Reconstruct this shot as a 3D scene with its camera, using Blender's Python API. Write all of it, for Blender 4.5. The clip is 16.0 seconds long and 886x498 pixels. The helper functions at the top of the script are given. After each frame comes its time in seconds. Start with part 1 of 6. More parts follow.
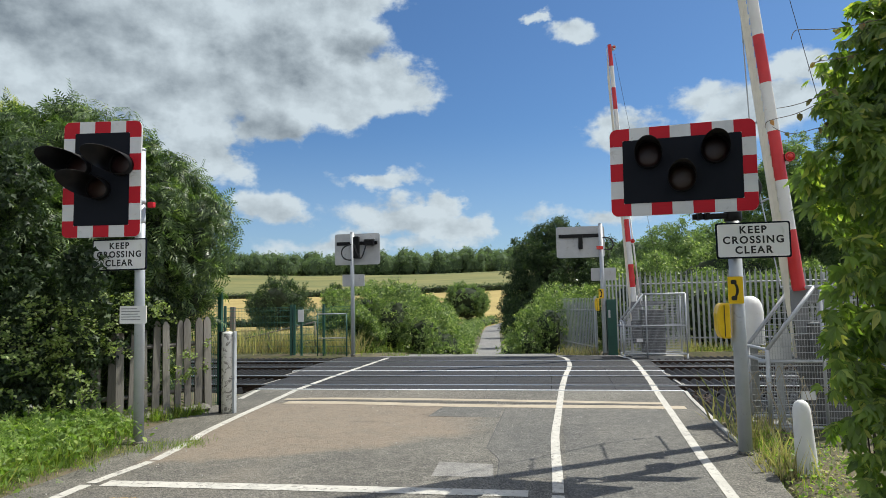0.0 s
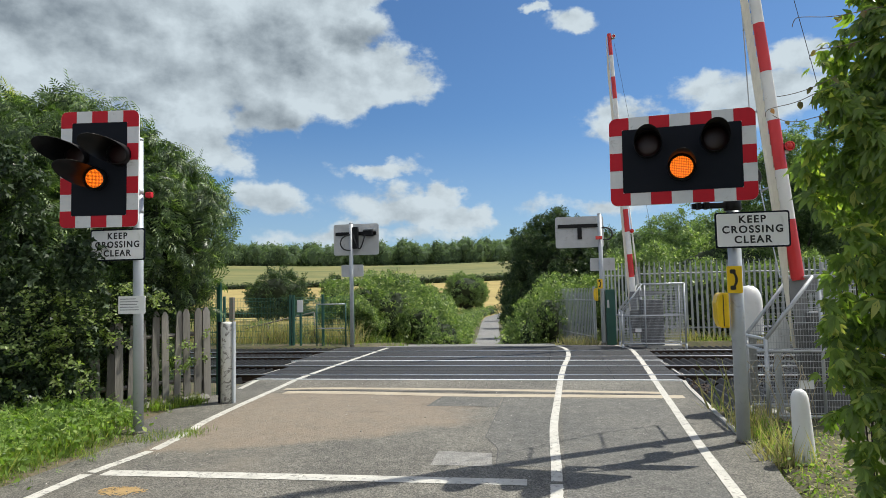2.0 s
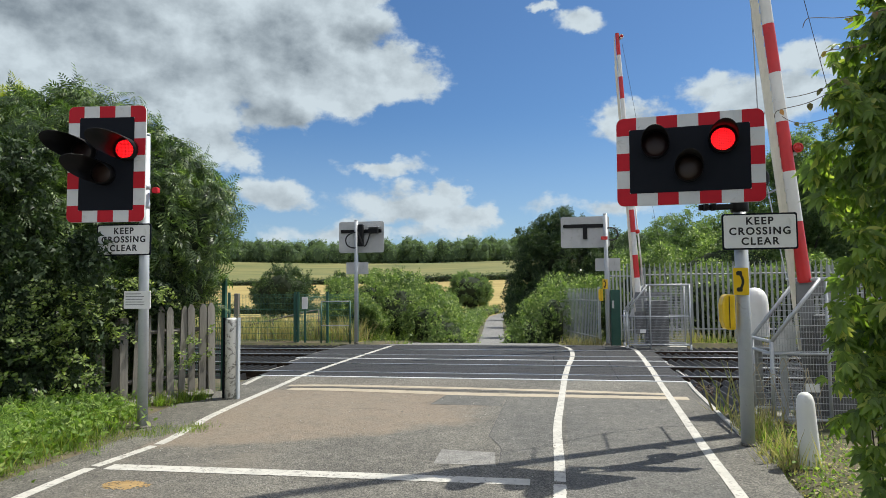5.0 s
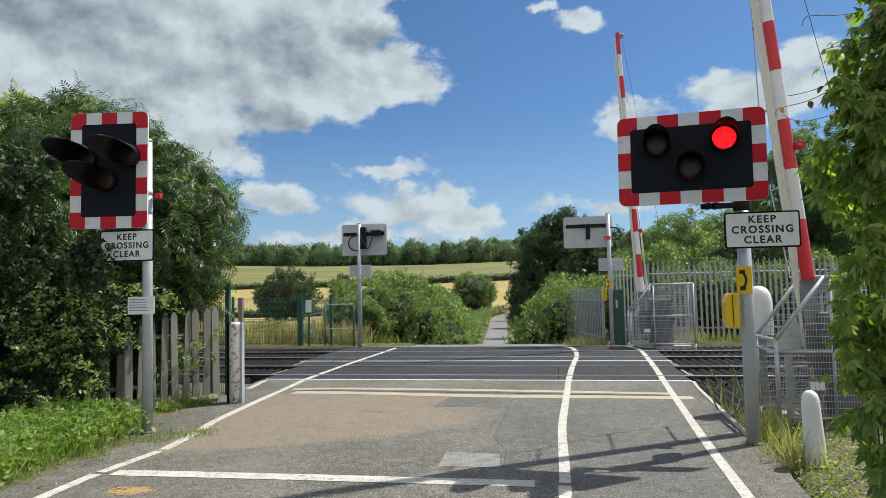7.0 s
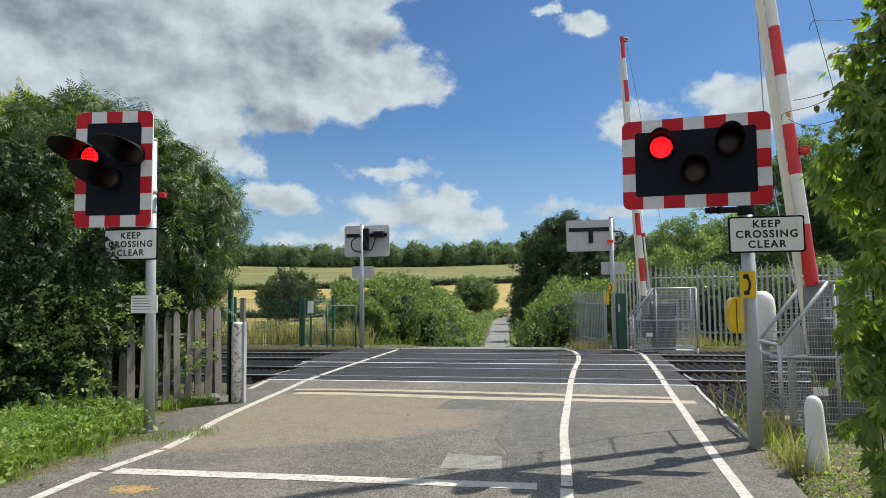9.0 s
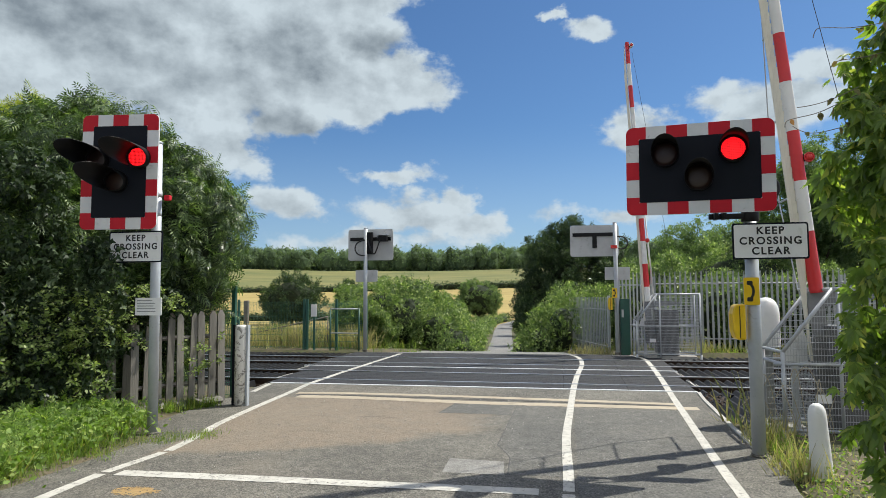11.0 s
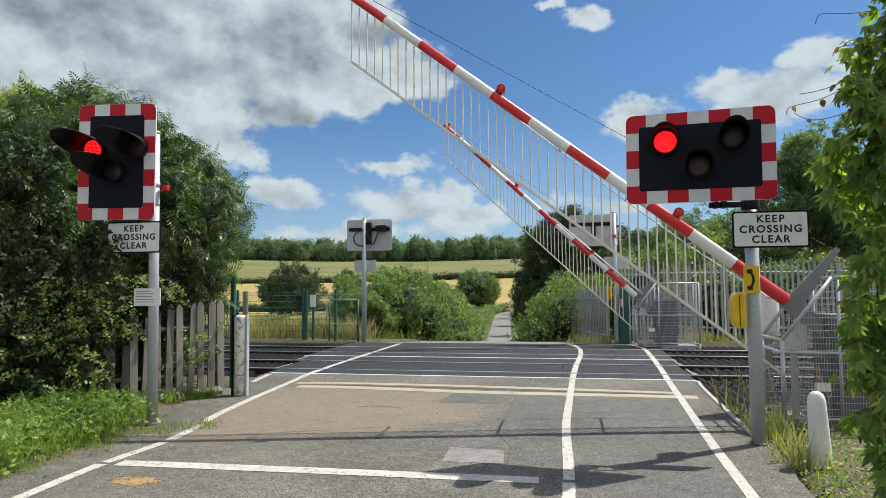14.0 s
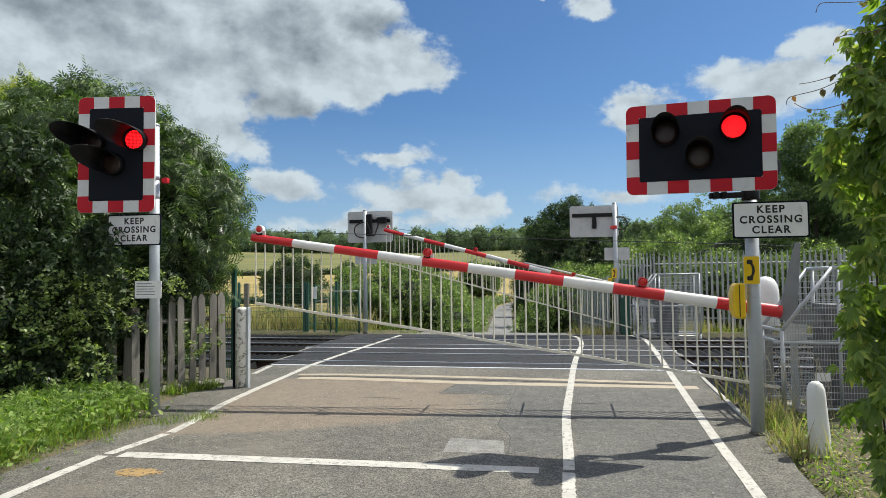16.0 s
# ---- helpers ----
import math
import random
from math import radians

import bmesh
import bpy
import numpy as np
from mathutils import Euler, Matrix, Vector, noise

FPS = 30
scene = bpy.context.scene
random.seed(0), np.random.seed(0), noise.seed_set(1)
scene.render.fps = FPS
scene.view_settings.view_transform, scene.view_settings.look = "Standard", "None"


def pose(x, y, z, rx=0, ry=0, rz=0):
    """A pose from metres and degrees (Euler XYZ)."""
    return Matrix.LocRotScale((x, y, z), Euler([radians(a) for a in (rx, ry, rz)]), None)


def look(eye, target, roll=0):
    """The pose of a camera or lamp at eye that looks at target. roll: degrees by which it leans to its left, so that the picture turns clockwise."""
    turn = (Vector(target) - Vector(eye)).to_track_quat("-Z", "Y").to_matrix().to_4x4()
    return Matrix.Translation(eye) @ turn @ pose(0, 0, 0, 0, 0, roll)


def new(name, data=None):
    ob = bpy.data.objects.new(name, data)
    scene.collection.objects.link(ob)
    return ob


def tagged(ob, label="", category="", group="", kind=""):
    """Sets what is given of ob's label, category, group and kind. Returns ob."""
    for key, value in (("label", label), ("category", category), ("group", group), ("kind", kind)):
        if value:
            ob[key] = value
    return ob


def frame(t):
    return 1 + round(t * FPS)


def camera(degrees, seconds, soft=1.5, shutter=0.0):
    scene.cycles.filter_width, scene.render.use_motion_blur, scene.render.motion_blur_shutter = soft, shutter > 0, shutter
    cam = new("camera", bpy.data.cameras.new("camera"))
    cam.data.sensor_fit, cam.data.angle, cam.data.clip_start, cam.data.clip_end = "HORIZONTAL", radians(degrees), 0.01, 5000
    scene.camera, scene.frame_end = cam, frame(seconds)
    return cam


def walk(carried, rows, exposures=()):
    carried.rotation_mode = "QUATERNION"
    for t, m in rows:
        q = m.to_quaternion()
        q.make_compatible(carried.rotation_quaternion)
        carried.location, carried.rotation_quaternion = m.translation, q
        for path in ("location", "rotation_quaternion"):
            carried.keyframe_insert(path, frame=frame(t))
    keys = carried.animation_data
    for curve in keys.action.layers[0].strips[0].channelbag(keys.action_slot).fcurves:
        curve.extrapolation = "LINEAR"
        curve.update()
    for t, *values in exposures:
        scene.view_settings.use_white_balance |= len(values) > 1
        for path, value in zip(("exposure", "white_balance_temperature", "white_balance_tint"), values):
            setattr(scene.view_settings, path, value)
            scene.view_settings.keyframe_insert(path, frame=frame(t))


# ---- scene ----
# ---------------------------------------------------------------- camera
cam = camera(68.57, 16.0, 0.55)
ROWS = [  # seconds, eye, heading to the left, tilt up, lean
    (0.0, (-0.003, -0.020, 1.650), 9.561, 4.569, 1.106),
    (0.5, (-0.003, -0.028, 1.650), 9.433, 4.393, 1.040),
    (1.0, (-0.004, -0.020, 1.648), 9.417, 4.191, 1.139),
    (1.5, (-0.003, -0.015, 1.647), 9.422, 3.960, 1.191),
    (2.0, (-0.003, -0.007, 1.644), 9.495, 3.725, 1.169),
    (2.5, (-0.002, -0.001, 1.640), 9.622, 3.567, 0.991),
    (3.0, (-0.003, -0.002, 1.647), 9.740, 3.496, 0.757),
    (3.5, (-0.003, 0.002, 1.645), 9.912, 3.537, 0.480),
    (4.0, (-0.010, 0.003, 1.643), 9.979, 3.598, 0.338),
    (6.5, (-0.006, -0.002, 1.645), 10.055, 3.639, 1.040),
    (7.0, (-0.000, 0.000, 1.650), 10.203, 3.741, 1.182),
    (7.5, (-0.005, -0.005, 1.649), 10.332, 3.847, 1.130),
    (8.0, (-0.009, -0.005, 1.650), 10.384, 3.908, 0.989),
    (8.5, (-0.008, -0.006, 1.649), 10.420, 3.917, 0.748),
    (9.0, (-0.014, -0.001, 1.643), 10.394, 3.947, 0.620),
    (11.5, (-0.008, -0.015, 1.647), 10.746, 4.341, 0.170),
    (12.0, (-0.015, -0.013, 1.646), 10.605, 4.240, 0.080),
    (12.5, (-0.012, -0.007, 1.645), 10.517, 4.058, 0.039),
    (13.0, (-0.014, -0.002, 1.645), 10.461, 3.834, 0.104),
    (13.5, (-0.026, 0.005, 1.645), 10.480, 3.617, 0.228),
    (14.0, (-0.022, 0.006, 1.637), 10.600, 3.465, 0.404),
    (14.5, (-0.018, -0.002, 1.638), 10.716, 3.313, 0.469),
    (15.0, (-0.014, -0.006, 1.636), 10.775, 3.174, 0.560),
    (15.5, (-0.012, -0.002, 1.640), 10.773, 2.955, 0.614),
    (16.0, (-0.011, 0.004, 1.638), 10.696, 2.712, 0.599),
]


def view(eye, left, up, lean):
    a, b = radians(left), radians(up)
    way = Vector((-math.sin(a) * math.cos(b), math.cos(a) * math.cos(b), math.sin(b)))
    return look(eye, Vector(eye) + way, -lean)


walk(cam, [(t, view(e, a, b, c)) for t, e, a, b, c in ROWS])

# ---------------------------------------------------------------- light
SUN = Vector((0.575, 0.435, 1.0)).normalized()
sun = new("sun", bpy.data.lights.new("sun", "SUN"))
sun.data.energy, sun.data.angle, sun.data.color = 4.7, radians(0.53), (0.985, 0.955, 0.86)
sun.matrix_world = look(SUN * 50, (0, 0, 0))
scene.view_settings.exposure = 0.32


class Nodes:
    """Short hand for building a node tree."""

    def __init__(self, tree):
        self.tree = tree

    def add(self, kind, *inputs, **settings):
        n = self.tree.nodes.new(kind)
        if "operation" in settings:
            n.operation = settings["operation"]
        if "use_clamp" in settings:
            n.use_clamp = settings["use_clamp"]
        if "noise_dimensions" in settings:
            n.noise_dimensions = settings["noise_dimensions"]
        if "data_type" in settings:
            n.data_type, n.blend_type = settings["data_type"], settings["blend_type"]
        if "sky_type" in settings:
            n.sky_type, n.sun_disc = settings["sky_type"], settings["sun_disc"]
        for i, v in enumerate(inputs):
            self.feed(n, i, v)
        return n

    def feed(self, n, i, v):
        if v is None:
            return
        if isinstance(v, bpy.types.NodeSocket):
            self.tree.links.new(v, n.inputs[i])
        else:
            n.inputs[i].default_value = v

    def math(self, op, a, b=None, c=None, clamp=False):
        return self.add("ShaderNodeMath", a, b, c, operation=op, use_clamp=clamp).outputs[0]

    def vec(self, op, a, b=None):
        n = self.add("ShaderNodeVectorMath", a, b, operation=op)
        return n.outputs["Value"] if op == "LENGTH" else n.outputs[0]

    def noise(self, vector, scale, detail=4.0, rough=0.55, dist=0.0):
        n = self.add("ShaderNodeTexNoise")
        if vector is not None:
            self.tree.links.new(vector, n.inputs["Vector"])
        n.inputs["Scale"].default_value, n.inputs["Detail"].default_value = scale, detail
        n.inputs["Roughness"].default_value, n.inputs["Distortion"].default_value = rough, dist
        return n.outputs["Fac"]

    def ramp(self, v, lo, hi, a=0.0, b=1.0, smooth=True):
        n = self.add("ShaderNodeMapRange", v, lo, hi, a, b)
        n.interpolation_type = "SMOOTHSTEP" if smooth else "LINEAR"
        return n.outputs[0]

    def mix(self, fac, a, b, blend="MIX"):
        n = self.add("ShaderNodeMix", data_type="RGBA", blend_type=blend)
        for i, v in ((0, fac), (6, a), (7, b)):
            self.feed(n, i, (*v, 1.0) if isinstance(v, tuple) and len(v) == 3 else v)
        return n.outputs[2]


def build_sky():
    world = bpy.data.worlds.new("sky")
    scene.world = world
    world.use_nodes = True
    world.node_tree.nodes.clear()
    n = Nodes(world.node_tree)
    sky = n.add("ShaderNodeTexSky", sky_type="NISHITA", sun_disc=False)
    sky.sun_elevation = math.asin(SUN.z)
    sky.sun_rotation = math.atan2(SUN.x, SUN.y)
    sky.air_density, sky.dust_density, sky.ozone_density = 1.0, 0.6, 2.2
    way = n.add("ShaderNodeTexCoord").outputs["Generated"]
    xyz = n.add("ShaderNodeSeparateXYZ", way)
    az = n.math("MULTIPLY", n.math("ARCTAN2", xyz.outputs[0], xyz.outputs[1]), 57.2958)
    el = n.math("MULTIPLY", n.math("ARCSINE", xyz.outputs[2]), 57.2958)
    flat = n.add("ShaderNodeCombineXYZ", az, el, 0.0).outputs[0]
    # billowing: a slow and a fast warp of the cloud outlines
    wob = n.add("ShaderNodeTexNoise", noise_dimensions="2D")
    n.tree.links.new(n.vec("MULTIPLY", flat, (1.0, 1.5, 1.0)), wob.inputs["Vector"])
    wob.inputs["Scale"].default_value, wob.inputs["Detail"].default_value, wob.inputs["Roughness"].default_value = 0.16, 5.0, 0.6
    warp = n.vec("MULTIPLY", n.vec("SUBTRACT", wob.outputs["Color"], (0.5, 0.5, 0.5)), (7.0, 3.6, 0.0))
    p = n.vec("ADD", flat, warp)
    clouds = [  # azimuth, height above the horizon, half width, half height, in degrees
        (-44, 20.5, 15.5, 9.5), (-31, 20.5, 11.5, 9.0), (-22.0, 21.2, 9.0, 7.0), (-16.5, 18.6, 6.6, 3.0), (-30, 13.0, 4.5, 4.2),
        (-19, 26.0, 6.0, 4.0), (-24.5, 15.6, 4.4, 2.3), (-19.2, 16.4, 4.0, 1.5), (2.7, 22.6, 2.6, 0.8), (-0.9, 24.0, 1.5, 0.5), (13.1, 16.0, 3.4, 1.1),
        (5.8, 14.0, 4.0, 1.9), (18.2, 14.6, 6.0, 2.4), (21.0, 17.1, 3.0, 1.7), (-24.1, 7.9, 3.8, 1.9),
        (-15.7, 10.6, 3.6, 0.8), (-12.6, 7.1, 7.0, 2.2), (-9.4, 8.7, 2.6, 1.7), (-7.9, 6.4, 2.8, 1.8),
        (3.4, 7.2, 6.0, 1.1), (-17.3, 5.0, 12.5, 1.2),
    ]
    body = None
    for a, e, ra, re in clouds:
        d = n.vec("MULTIPLY", n.vec("SUBTRACT", p, (a, e, 0.0)), (1 / ra, 1 / re, 0.0))
        v = n.math("MULTIPLY", n.math("SUBTRACT", 1.0, n.vec("LENGTH", d)), 0.42 if re < 1.3 else 0.7 if re < 3.0 else 1.0)
        body = v if body is None else n.math("MAXIMUM", body, v)
    # the unseen rest of the sky: cumulus added all round, thickened as fill light
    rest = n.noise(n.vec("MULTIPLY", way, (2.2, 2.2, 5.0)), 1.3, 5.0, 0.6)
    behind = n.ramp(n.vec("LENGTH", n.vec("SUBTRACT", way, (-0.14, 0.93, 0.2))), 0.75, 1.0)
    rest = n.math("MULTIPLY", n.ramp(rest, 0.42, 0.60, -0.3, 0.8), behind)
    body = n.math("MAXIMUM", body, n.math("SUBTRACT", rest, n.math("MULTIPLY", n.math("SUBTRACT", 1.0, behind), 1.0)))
    q = n.vec("MULTIPLY", flat, (1.0, 1.35, 1.0))

    def billow(v):
        t = n.add("ShaderNodeTexNoise", noise_dimensions="2D")
        n.tree.links.new(v, t.inputs["Vector"])
        t.inputs["Scale"].default_value, t.inputs["Detail"].default_value, t.inputs["Roughness"].default_value = 0.20, 9.0, 0.56
        return t.outputs["Fac"]

    fine = billow(q)
    lit = billow(n.vec("ADD", q, (0.8, 1.6, 0.0)))
    thick = n.math("ADD", n.math("MULTIPLY", body, 1.7), n.math("MULTIPLY", n.math("SUBTRACT", fine, 0.5), 1.7))
    cover = n.ramp(thick, -0.05, 0.48)
    relief = n.math("MULTIPLY", n.math("SUBTRACT", fine, lit), 1.55)
    # deep grey bellies of the great cloud
    belly = None
    for a, e, ra, re in ((-40, 21.5, 7.5, 3.8), (-24.5, 20.6, 5.5, 2.6), (-25, 15.2, 3.6, 2.0), (-17.5, 21.6, 4.0, 1.4), (-34.5, 16.2, 3.0, 1.6)):
        d = n.vec("MULTIPLY", n.vec("SUBTRACT", p, (a, e, 0.0)), (1 / ra, 1 / re, 0.0))
        v = n.math("SUBTRACT", 1.3, n.vec("LENGTH", d))
        belly = v if belly is None else n.math("MAXIMUM", belly, v)
    # sunny rims, grey undersides where the cloud is deep
    deep = n.ramp(n.math("ADD", body, n.math("MULTIPLY", n.math("SUBTRACT", fine, 0.5), 0.8)), 0.10, 0.75)
    tone = n.math("ADD", n.math("SUBTRACT", 0.92, n.math("ADD", n.math("MULTIPLY", deep, 0.22), n.ramp(belly, 0.0, 0.9, 0.0, 0.44))), relief, clamp=True)
    white = n.mix(tone, (1.84, 2.25, 2.62), (4.90, 5.65, 6.12))
    # clouds out of view are brightened beyond those ahead, to fill shaded sides
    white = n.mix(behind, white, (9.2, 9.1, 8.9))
    haze = n.ramp(el, 0.0, 16.0, 0.38, 0.0)
    blue = n.mix(1.0, sky.outputs[0], (0.445, 0.64, 0.825), "MULTIPLY")
    clear = n.mix(haze, blue, (4.3, 5.5, 6.9))
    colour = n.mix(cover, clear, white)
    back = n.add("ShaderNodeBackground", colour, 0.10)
    out = n.add("ShaderNodeOutputWorld")
    n.tree.links.new(back.outputs[0], out.inputs[0])


build_sky()

# ---------------------------------------------------------------- materials


def material(name):
    m = bpy.data.materials.new(name)
    m.use_nodes = True
    m.node_tree.nodes.clear()
    n = Nodes(m.node_tree)
    out = n.add("ShaderNodeOutputMaterial")
    b = n.add("ShaderNodeBsdfPrincipled")
    n.tree.links.new(b.outputs[0], out.inputs[0])
    return m, n, b, out


def surface(name, c1, c2, rough=0.6, grain=60.0, patchy=2.0, bump=0.15, metal=0.0, tint=0.0, dirt=None, dirt_at=(0.58, 0.75), coords="Object", spec=0.5, stretch=None):
    """A worn surface: two tones in large patches, fine grain with relief, and stains."""
    m, n, b, out = material(name)
    co = n.add("ShaderNodeTexCoord").outputs[coords]
    if stretch:
        co = n.vec("MULTIPLY", co, stretch)
    big = n.noise(co, patchy, 5.0, 0.6, 0.4)
    small = n.noise(co, grain, 3.0, 0.6)
    k = n.math("ADD", n.math("MULTIPLY", n.ramp(big, 0.3, 0.7), 0.65), n.math("MULTIPLY", small, 0.35))
    col = n.mix(k, c1, c2)
    if dirt:
        col = n.mix(n.ramp(n.noise(co, patchy * 2.7, 6.0, 0.65, 0.8), *dirt_at, 0.0, 0.85), col, dirt)
    if tint:
        r = n.add("ShaderNodeObjectInfo").outputs["Random"]
        col = n.mix(1.0, col, n.add("ShaderNodeCombineColor", n.ramp(r, 0, 1, 1 - tint, 1 + tint), n.ramp(r, 0, 1, 1 - tint, 1 + tint), n.ramp(r, 0, 1, 1 - tint * 1.1, 1 + tint * 0.9)).outputs[0], "MULTIPLY")
    n.feed(b, 0, col)
    n.feed(b, 1, metal)
    b.inputs["Specular IOR Level"].default_value = spec
    n.feed(b, 2, n.ramp(big, 0.2, 0.8, max(0.02, rough - 0.1), min(1.0, rough + 0.1)))
    if bump:
        h = n.add("ShaderNodeBump")
        h.inputs["Strength"].default_value, h.inputs["Distance"].default_value = bump, 0.01
        n.tree.links.new(small, h.inputs["Height"])
        n.tree.links.new(h.outputs[0], b.inputs["Normal"])
    return m


def asphalt(name, lo, hi, stone=0.3, scale=95.0, stain=None):
    m, n, b, out = material(name)
    co = n.add("ShaderNodeTexCoord").outputs["Object"]
    big = n.noise(co, 0.7, 6.0, 0.62, 0.5)
    cell = n.add("ShaderNodeTexVoronoi")
    n.tree.links.new(co, cell.inputs["Vector"])
    cell.inputs["Scale"].default_value = scale
    col = n.mix(n.ramp(big, 0.3, 0.72), lo, hi)
    speck = n.ramp(n.add("ShaderNodeSeparateColor", cell.outputs["Color"]).outputs[0], 0.0, 1.0, 1 - stone, 1 + stone)
    col = n.mix(1.0, col, n.add("ShaderNodeCombineColor", speck, speck, speck).outputs[0], "MULTIPLY")
    mid = n.math("MULTIPLY", n.ramp(n.noise(co, 7.0, 5.0, 0.7), 0.3, 0.7, 0.80, 1.18), n.ramp(n.noise(co, 55.0, 3.0, 0.7), 0.3, 0.7, 0.78, 1.22))
    col = n.mix(1.0, col, n.add("ShaderNodeCombineColor", mid, mid, mid).outputs[0], "MULTIPLY")
    chips = n.add("ShaderNodeTexVoronoi")
    n.tree.links.new(co, chips.inputs["Vector"])
    chips.inputs["Scale"].default_value = scale * 0.42
    pick = n.add("ShaderNodeSeparateColor", chips.outputs["Color"])
    near_chip = n.ramp(chips.outputs["Distance"], 0.20, 0.42, 1.0, 0.0)
    worn = n.ramp(n.noise(co, 1.1, 4.0, 0.6), 0.40, 0.62)
    dark_chip = n.math("MULTIPLY", n.math("MULTIPLY", near_chip, worn), n.ramp(pick.outputs[0], 0.62, 0.70, 0.0, 0.75))
    pale_chip = n.math("MULTIPLY", near_chip, n.ramp(pick.outputs[1], 0.90, 0.94, 0.0, 0.55))
    if stain:  # dry clay carried onto the crossing's approach by traffic
        s = n.add("ShaderNodeSeparateXYZ", co)
        w = n.math("MULTIPLY", n.math("SUBTRACT", n.noise(co, 0.9, 4.0, 0.6), 0.5), 1.5)
        near = n.math("ADD", s.outputs[1], n.math("ADD", w, n.math("MULTIPLY", s.outputs[0], -0.55)))
        a = n.math("MULTIPLY", n.ramp(near, 8.35, 8.75), n.ramp(s.outputs[1], 10.30, 10.42, 1.0, 0.15))
        a = n.math("MULTIPLY", a, n.ramp(n.math("ADD", s.outputs[0], w), -1.5, -0.9, 1.0, 0.0))
        inner = n.ramp(n.math("ADD", s.outputs[0], n.math("MULTIPLY", s.outputs[1], 0.11)), -3.80, -3.58)
        a = n.math("MULTIPLY", n.math("MULTIPLY", a, inner), n.ramp(n.noise(co, 3.0, 5.0, 0.7), 0.25, 0.6, 0.6, 1.0))
        col = n.mix(n.math("MULTIPLY", a, 0.85), col, n.mix(n.math("MULTIPLY", speck, mid), (0.06, 0.045, 0.03), (0.245, 0.195, 0.142)))
        wide = n.math("MULTIPLY", n.ramp(s.outputs[0], -3.2, -2.0, 1.0, 0.0), n.math("MULTIPLY", n.ramp(n.noise(co, 1.4, 5.0, 0.6), 0.35, 0.7), n.ramp(s.outputs[1], 10.30, 10.42, 1.0, 0.3)))
        col = n.mix(n.math("MULTIPLY", n.math("MULTIPLY", wide, inner), 0.35), col, (0.20, 0.17, 0.13))
    col = n.mix(dark_chip, col, (0.030, 0.028, 0.026))
    col = n.mix(pale_chip, col, (0.30, 0.285, 0.26))
    n.feed(b, 0, col)
    n.feed(b, 2, 0.85)
    h = n.add("ShaderNodeBump")
    h.inputs["Strength"].default_value, h.inputs["Distance"].default_value = 0.55, 0.006
    n.tree.links.new(n.math("ADD", cell.outputs["Distance"], n.noise(co, 25.0, 4.0, 0.6)), h.inputs["Height"])
    n.tree.links.new(h.outputs[0], b.inputs["Normal"])
    return m


def leaf(name, dark, light, tip, gloss=0.38, through_light=0.35, patch=0.8, shine=0.35):
    """Leaves: each one of its own green, in sunnier and darker drifts, lit through from behind."""
    m, n, b, out = material(name)
    r = n.add("ShaderNodeNewGeometry").outputs["Random Per Island"]
    co = n.add("ShaderNodeTexCoord").outputs["Object"]
    drift = n.noise(co, patch, 4.0, 0.6)
    col = n.mix(n.math("ADD", n.math("MULTIPLY", r, 0.6), n.math("MULTIPLY", n.ramp(drift, 0.35, 0.65), 0.4)), dark, light)
    col = n.mix(n.ramp(r, 0.80, 1.0, 0.0, 0.9), col, tip)
    col = n.mix(n.ramp(r, 0.0, 0.22, 0.55, 0.0), col, (dark[0] * 0.35, dark[1] * 0.35, dark[2] * 0.35))
    n.feed(b, 0, col)
    n.feed(b, 2, n.ramp(r, 0.0, 1.0, gloss, gloss + 0.2))
    b.inputs["Specular IOR Level"].default_value = shine
    t = n.add("ShaderNodeBsdfTranslucent", n.mix(1.0, col, (2.0, 2.2, 0.9), "MULTIPLY"))
    s = n.add("ShaderNodeMixShader", through_light, b.outputs[0], t.outputs[0])
    n.tree.links.new(s.outputs[0], out.inputs[0])
    return m


def glow(name, colour, strength):
    """A lit LED array: a grid of bright dots behind a tinted lens."""
    m, n, b, out = material(name)
    co = n.add("ShaderNodeTexCoord").outputs["Object"]
    s = n.add("ShaderNodeSeparateXYZ", co)
    gx = n.math("ABSOLUTE", n.math("SUBTRACT", n.math("FRACT", n.math("MULTIPLY", s.outputs[0], 58.0)), 0.5))
    gz = n.math("ABSOLUTE", n.math("SUBTRACT", n.math("FRACT", n.math("MULTIPLY", s.outputs[2], 58.0)), 0.5))
    dot = n.ramp(n.math("MAXIMUM", gx, gz), 0.14, 0.42, 1.0, 0.08)
    n.feed(b, 0, (*[c * 0.3 for c in colour], 1.0))
    b.inputs["Emission Color"].default_value = (*colour, 1.0)
    n.tree.links.new(n.math("MULTIPLY", dot, strength), b.inputs["Emission Strength"])
    return m


